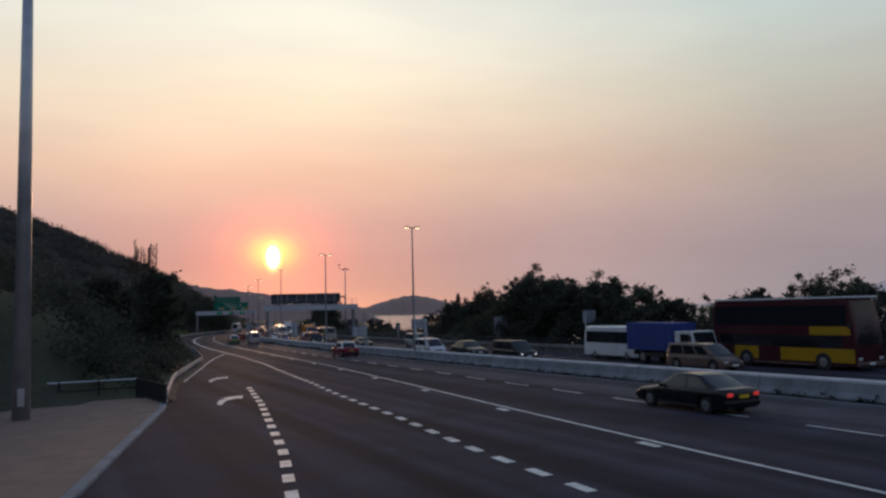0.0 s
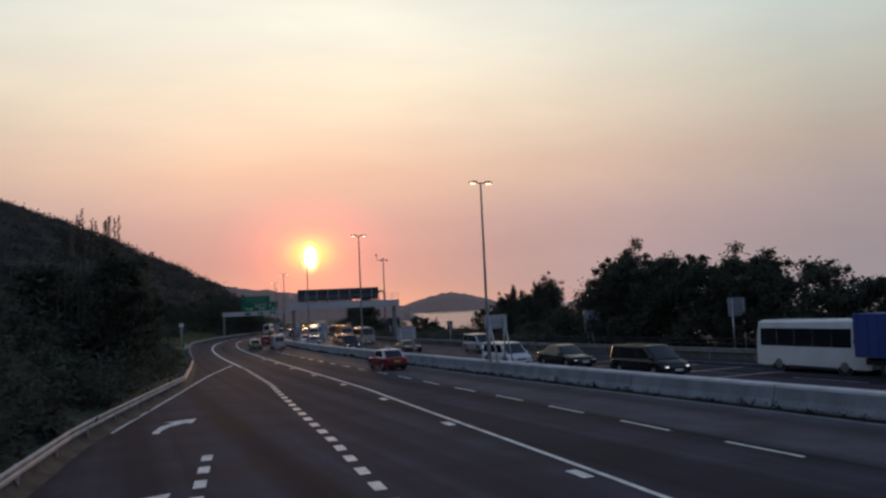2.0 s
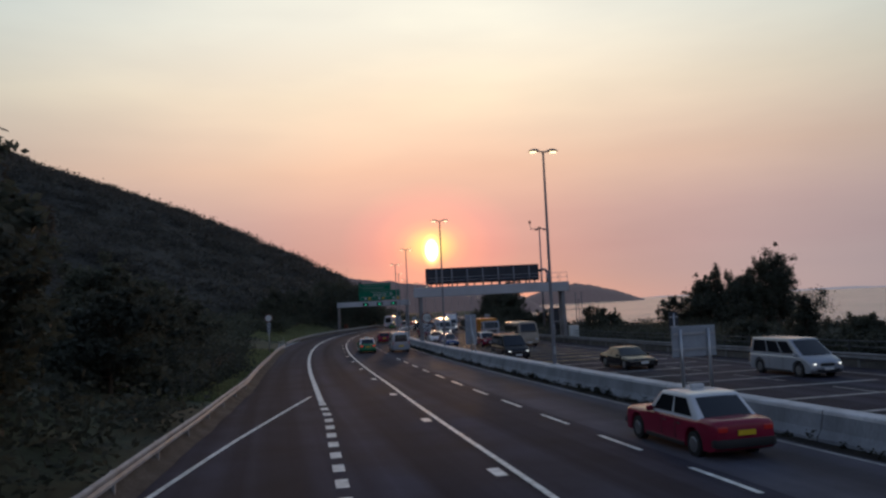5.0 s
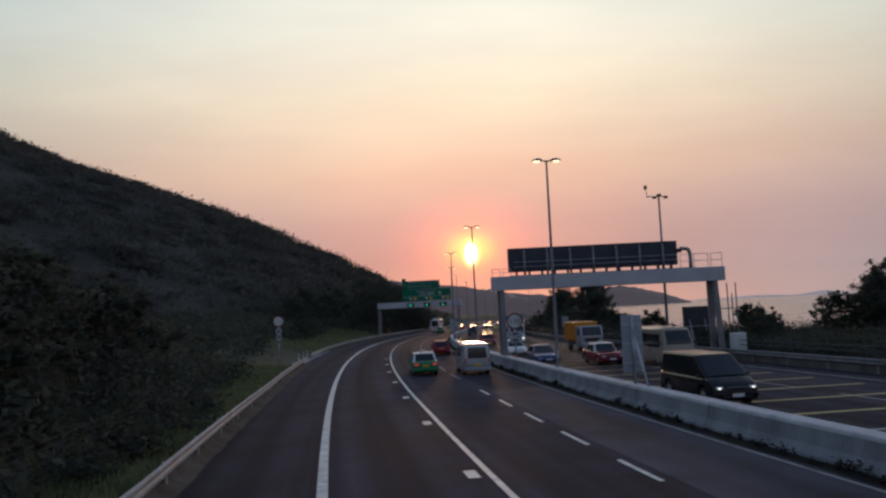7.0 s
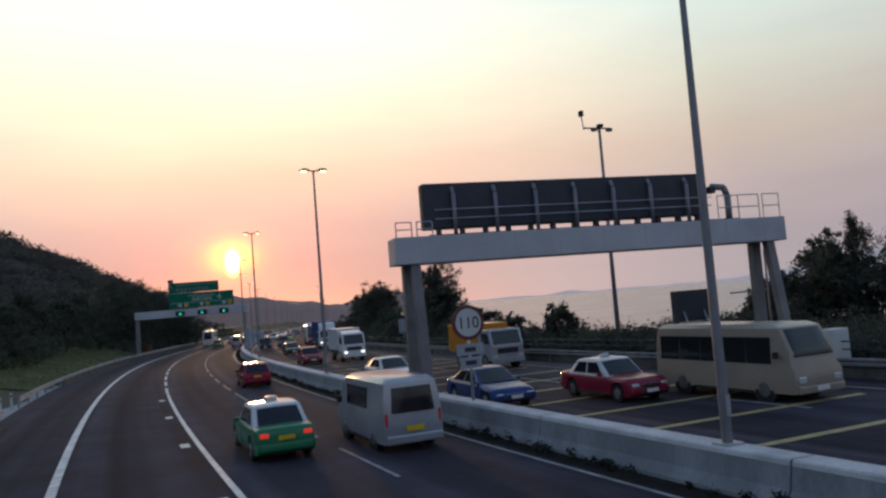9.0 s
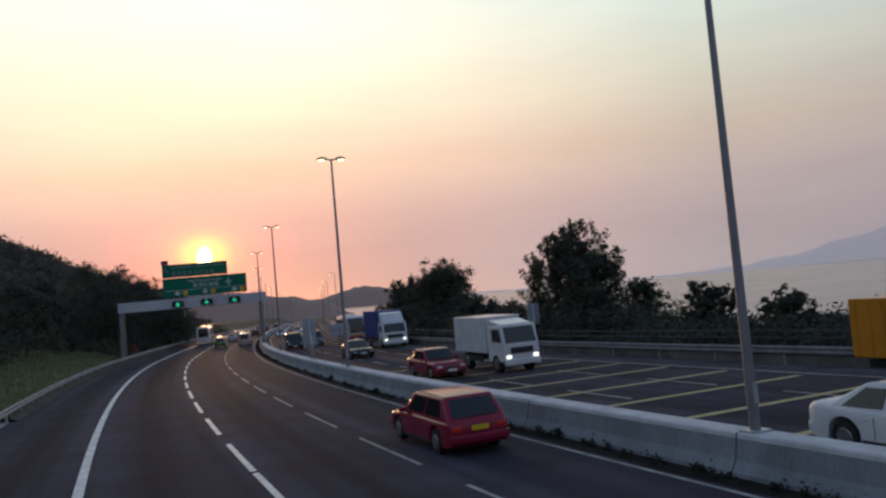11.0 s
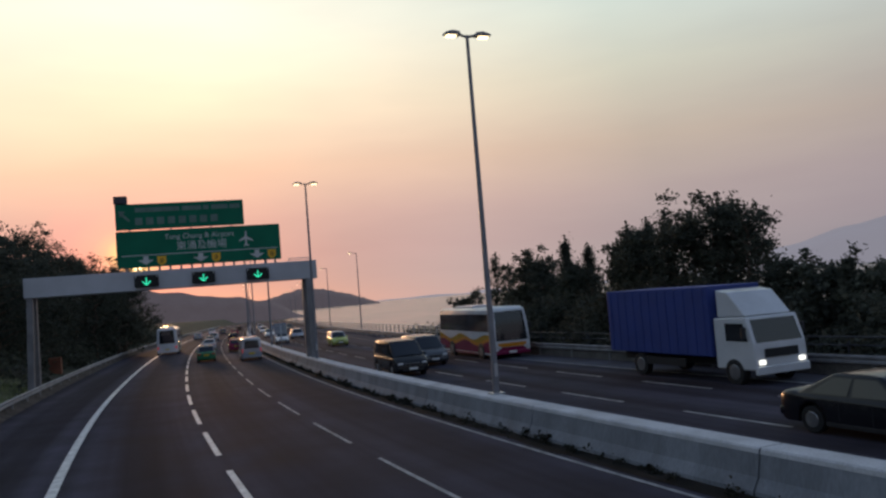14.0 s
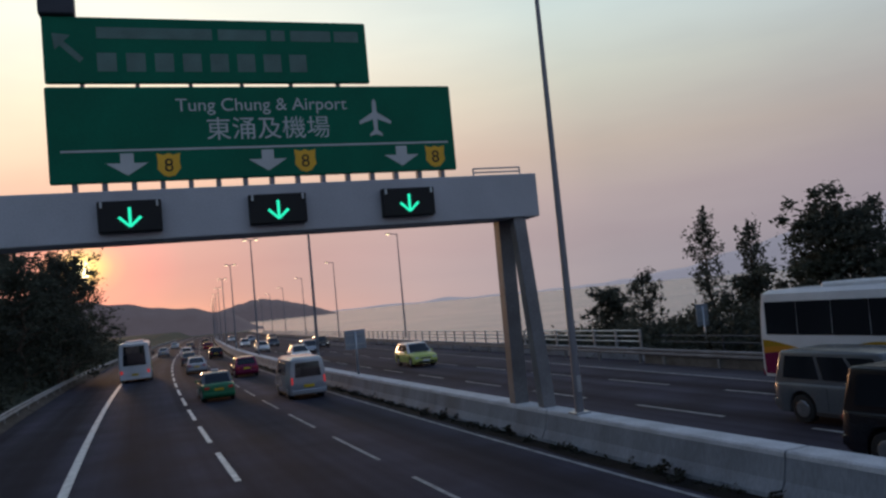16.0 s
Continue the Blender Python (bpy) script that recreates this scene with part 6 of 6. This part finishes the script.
def truck(m, L, W, H, cab_paint, box_paint, label, ribs=10, head=HEAD, soft=False, deflector=True):
    t = thing("truck", label, "truck", "trucks on the highway", m)
    hl, hw = L / 2, W / 2
    c0 = hl - 1.95
    b = bmesh.new()
    prism(b, [(c0, 0.55), (c0, 2.35), (hl - 0.35, 2.38), (hl - 0.05, 1.45), (hl, 0.55)], 0, -hw * 0.95, hw * 0.95, 0.06)
    cab = part("cab", b, cab_paint, t)
    wsx = hw * 0.86
    panel(cab, "windscreen", [(wsx, hl - 0.055, 1.45), (-wsx, hl - 0.055, 1.45), (-wsx * 0.97, hl - 0.335, 2.3), (wsx * 0.97, hl - 0.335, 2.3)], GLASS, (0.02, 0.04), 0.02)
    for s in (-1, 1):
        q = [(s * hw * 0.95, c0 + 0.55, 1.5), (s * hw * 0.95, hl - 0.25, 1.5), (s * hw * 0.95, hl - 0.45, 2.2), (s * hw * 0.95, c0 + 0.55, 2.2)]
        if s < 0:
            q = [q[1], q[0], q[3], q[2]]
        panel(cab, "side_window", q, GLASS, (0.03, 0.05))
        cuboid(cab, "head_light", (s * hw * 0.72, hl + 0.0, 0.82), (0.26, 0.06, 0.15), head, 0.02)
        cuboid(cab, "door_mirror", (s * (hw + 0.1), hl - 0.3, 1.85), (0.18, 0.1, 0.4), TRIM_DARK, 0.03)
    cuboid(cab, "grille", (0, hl + 0.0, 1.12), (W * 0.6, 0.04, 0.3), TRIM_DARK, 0.01)
    cuboid(cab, "bumper", (0, hl - 0.02, 0.55), (W * 0.95, 0.16, 0.28), cab_paint, 0.03)
    if deflector:
        b = bmesh.new()
        prism(b, [(c0 + 0.1, 2.36), (c0 + 0.1, H - 0.15), (c0 + 0.7, H - 0.25), (hl - 0.45, 2.4)], 0, -hw * 0.85, hw * 0.85, 0.05)
        part("deflector", b, cab_paint, cab)
    cargo = cuboid(t, "cargo_box", (0, (-hl + c0 - 0.12) / 2, (H + 0.95) / 2), (W, c0 - 0.12 + hl, H - 0.95), box_paint, 0.03)
    for i in range(ribs):
        y = -hl + (c0 - 0.12 + hl) * (i + 0.5) / ribs
        for s in (-1, 1):
            cuboid(cargo, "rib", (s * (hw + 0.008), y, (H + 0.95) / 2), (0.03, 0.06, H - 1.05), box_paint, 0.0)
    cuboid(t, "chassis", (0, -0.4, 0.72), (W * 0.5, L * 0.86, 0.3), TRIM_DARK, 0.02)
    for s in (-1, 1):
        cuboid(t, "side_guard", (s * hw * 0.93, -0.1 * L, 0.65), (0.06, L * 0.34, 0.3), TRIM_DARK, 0.01)
    for y in (hl - 1.05, -hl + 0.24 * L):
        for x in (-hw + 0.04, hw - 0.04):
            wheel(t, x, y, 0.46, 0.28)
    return t


def lane_pose(y, o, back=False, shift=0.0):
    return stand(y, o, 0.0, 180.0 if back else 0.0) if not shift else stand(y + shift, o)


# traffic on the near carriageway
BUS_BAND = [(LIME_P, 1.05, 1.62, 0.10, 0.62), (GREEN_P, 0.62, 1.1, 0.30, 0.55), (BROWN_P, 1.05, 1.62, 0.62, 0.86)]
coach(lane_pose(303.0, -10.9), 9.0, 2.45, 3.3, WHITE_P, "white single-deck bus far ahead in the slow lane", panes=6, stripes=BUS_BAND, glass_side=(0.55, 0.90), rear=(0.44, 0.92))
car(lane_pose(29.3, -6.9), 4.8, 1.8, 1.42, BLACK_P, BLACK_P, "black saloon car with lit red tail lights", style="saloon", tail=TAIL)
car(lane_pose(81.0, -3.4), 4.7, 1.7, 1.5, RED_P, WHITE_P, "red taxi with a white roof in the inner lane", "taxi", sign=WHITE_P, name="taxi", trim=TRIM_DARK)
coach(lane_pose(140.5, -3.0), 4.85, 1.75, 2.0, SILVER_P, "silver panel van beside the concrete barrier", "van", 3, None, None, TAIL_DIM, HEAD_DIM, (), (0.56, 0.86), 0.26, (0.54, 0.88), False, "van", 0.75, 1.45)
car(lane_pose(141.8, -6.2), 4.7, 1.7, 1.5, GREEN_P, WHITE_P, "green taxi with a white roof and lit tail lights", "taxi", tail=TAIL, sign=WHITE_P, name="taxi")
car(lane_pose(168.0, -2.9), 4.5, 1.72, 1.46, RED_P, RED_P, "dark red hatchback following the barrier", style="hatch", tail=TAIL_DIM)
car(lane_pose(274.0, -6.35), 4.7, 1.7, 1.5, GREEN_P, GREY_P, "green taxi with a pale grey roof", "taxi", tail=TAIL_DIM, sign=WHITE_P, name="taxi")
coach(lane_pose(269.5, -2.6), 4.85, 1.75, 2.0, SILVER_P, "silver van with lit brake lights near the barrier", "van", 3, None, None, TAIL, HEAD_DIM, (), (0.56, 0.86), 0.26, (0.54, 0.88), False, "van", 0.75, 1.45)
car(lane_pose(291.0, -3.0), 4.5, 1.75, 1.5, MAROON_P, MAROON_P, "dark maroon hatchback in the inner lane", style="hatch", tail=TAIL_DIM)
car(lane_pose(303.0, -6.0), 4.5, 1.72, 1.46, SILVER_P, SILVER_P, "silver saloon car in the middle lane", style="saloon")
for k, (y, o, p) in enumerate([(322, -6.2, GREY_P), (334, -2.8, BLACK_P), (352, -6.4, WHITE_P), (368, -10.2, SILVER_P), (380, -3.0, RED_P), (402, -6.3, GREY_P), (424, -10.0, WHITE_P), (440, -3.0, BLACK_P)]):
    car(lane_pose(y, o), 4.5, 1.72, 1.48, p, p, "distant car driving away towards the shore", style=("saloon", "hatch", "mpv")[k % 3], tail=TAIL_DIM)

# oncoming traffic on the far carriageway
coach(lane_pose(56.0, 11.4, True), 6.9, 2.05, 2.65, WHITE_P, "white minibus with a dark window band", "minibus", 5, glass_side=(0.50, 0.84), rear=(0.5, 0.85), ac=False, name="minibus", nose=0.35)
coach(lane_pose(41.5, 13.4, True), 11.0, 2.5, 4.3, DARKRED_P, "dark double-deck bus with yellow panels and a white roof", "bus", 7, BROWN_P, WHITE_P, stripes=[(GLASS, 1.35, 2.05, 0.06, 0.92), (YELLOW_P, 0.5, 1.3, 0.52, 0.99), (YELLOW_P, 0.5, 1.3, 0.18, 0.36), (YELLOW_P, 2.1, 2.6, 0.72, 0.97)], glass_side=(0.62, 0.90), name="double_deck_bus", ac=False)
cuboid(bpy.data.objects["double_deck_bus"], "white_roof", (0, 0, 4.31), (2.3, 10.6, 0.12), WHITE_P, 0.04)
truck(lane_pose(49.0, 10.3, True), 7.0, 2.2, 2.9, WHITE_P, NAVY_P, "white truck with a dark blue covered load", deflector=False, head=HEAD_DIM)
car(lane_pose(43.0, 7.4, True), 5.0, 1.75, 1.7, BROWN_P, BROWN_P, "brown pickup car on the far carriageway", style="mpv")
car(lane_pose(61.5, 4.9, True), 4.8, 1.8, 1.68, BLACK_P, BLACK_P, "black sport utility car with lit headlights", style="mpv", head=HEAD)
car(lane_pose(71.0, 5.6, True), 4.7, 1.8, 1.45, BLACK_P, BLACK_P, "glossy black saloon car with lit headlights", style="saloon", head=HEAD)
car(lane_pose(75.0, 3.3, True), 4.6, 1.75, 1.7, WHITE_P, WHITE_P, "white people carrier behind the braced median sign", style="mpv", head=HEAD_DIM)
car(lane_pose(95.5, 10.5, True), 4.8, 1.8, 1.8, SILVER_P, SILVER_P, "silver people carrier with lit headlights", style="mpv", head=HEAD)
car(lane_pose(105.0, 6.3, True), 4.4, 1.8, 1.25, BLACK_P, BLACK_P, "low black sports car on the far carriageway", style="saloon")
car(lane_pose(118.8, 3.0, True), 4.95, 1.85, 1.9, BLACK_P, BLACK_P, "black people carrier with lit headlights near the median", "car", style="mpv", head=HEAD)
coach(lane_pose(139.0, 9.5, True), 6.6, 2.05, 2.45, BEIGE_P, "beige minibus with a dark window band", "minibus", 5, glass_side=(0.50, 0.84), ac=False, name="minibus", nose=0.35)
car(lane_pose(142.6, 6.6, True), 4.7, 1.7, 1.48, RED_P, WHITE_P, "red taxi with a white roof on the far carriageway", "taxi", sign=WHITE_P, name="taxi")
car(lane_pose(145.5, 2.9, True), 4.6, 1.76, 1.42, BLUE_P, BLUE_P, "deep blue saloon car with lit headlights", style="saloon", head=HEAD)
car(lane_pose(158.5, 3.2, True), 4.5, 1.75, 1.45, WHITE_P, WHITE_P, "white saloon car with lit headlights", style="saloon", head=HEAD)
truck(lane_pose(162.0, 10.5, True), 6.5, 2.2, 2.7, SILVER_P, ORANGE_P, "flat truck with an orange cargo body", deflector=False, head=HEAD_DIM)
truck(lane_pose(185.8, 7.2, True), 6.3, 2.05, 2.8, WHITE_P, WHITE_P, "white box truck with lit headlights", ribs=6)
car(lane_pose(186.2, 3.9, True), 4.6, 1.72, 1.46, RED_P, RED_P, "red saloon car beside the white truck", head=HEAD_DIM)
car(lane_pose(209.6, 5.2, True), 4.9, 1.82, 1.42, BLACK_P, BLACK_P, "black saloon car with lit headlights", style="saloon", head=HEAD)
truck(lane_pose(222.5, 10.6, True), 8.6, 2.45, 3.5, WHITE_P, NAVY_P, "white lorry with a blue canvas load", ribs=12)
car(lane_pose(243.2, 5.9, True), 4.7, 1.8, 1.8, GREY_P, GREY_P, "dark grey people carrier overtaken by a coach", style="mpv")
WAVE = [(MAROON_P, 0.42, 1.05, 0.0, 0.14, 2.2), (ORANGE_P, 0.98, 1.30, 0.16, 0.16, 2.2), (YELLOW_P, 1.18, 1.36, 0.15, 0.17, 2.2)]
coach(lane_pose(245.3, 10.6, True), 10.2, 2.45, 3.15, WHITE_P, "white coach with maroon and orange waves", "coach", 7, MAROON_P, glass_side=(0.54, 0.88), name="coach", waves=WAVE)
car(lane_pose(238.6, 3.1, True), 4.9, 1.85, 1.88, BLACK_P, BLACK_P, "black people carrier near the median", style="mpv")
car(lane_pose(279.5, 7.0, True), 4.2, 1.7, 1.55, LIME_P, WHITE_P, "lime green hatchback with a white roof", style="hatch")
for k, (y, o, p) in enumerate([(303, 3.2, WHITE_P), (318, 6.6, SILVER_P), (330, 10.0, BLACK_P), (338, 3.4, WHITE_P), (356, 6.6, GREY_P), (374, 3.3, WHITE_P), (392, 9.8, BLACK_P), (410, 6.6, SILVER_P), (436, 3.3, WHITE_P)]):
    car(lane_pose(y, o, True), 4.5, 1.74, 1.5, p, p, "distant oncoming car with bright headlights", style=("saloon", "mpv", "hatch")[k % 3], head=HEAD)
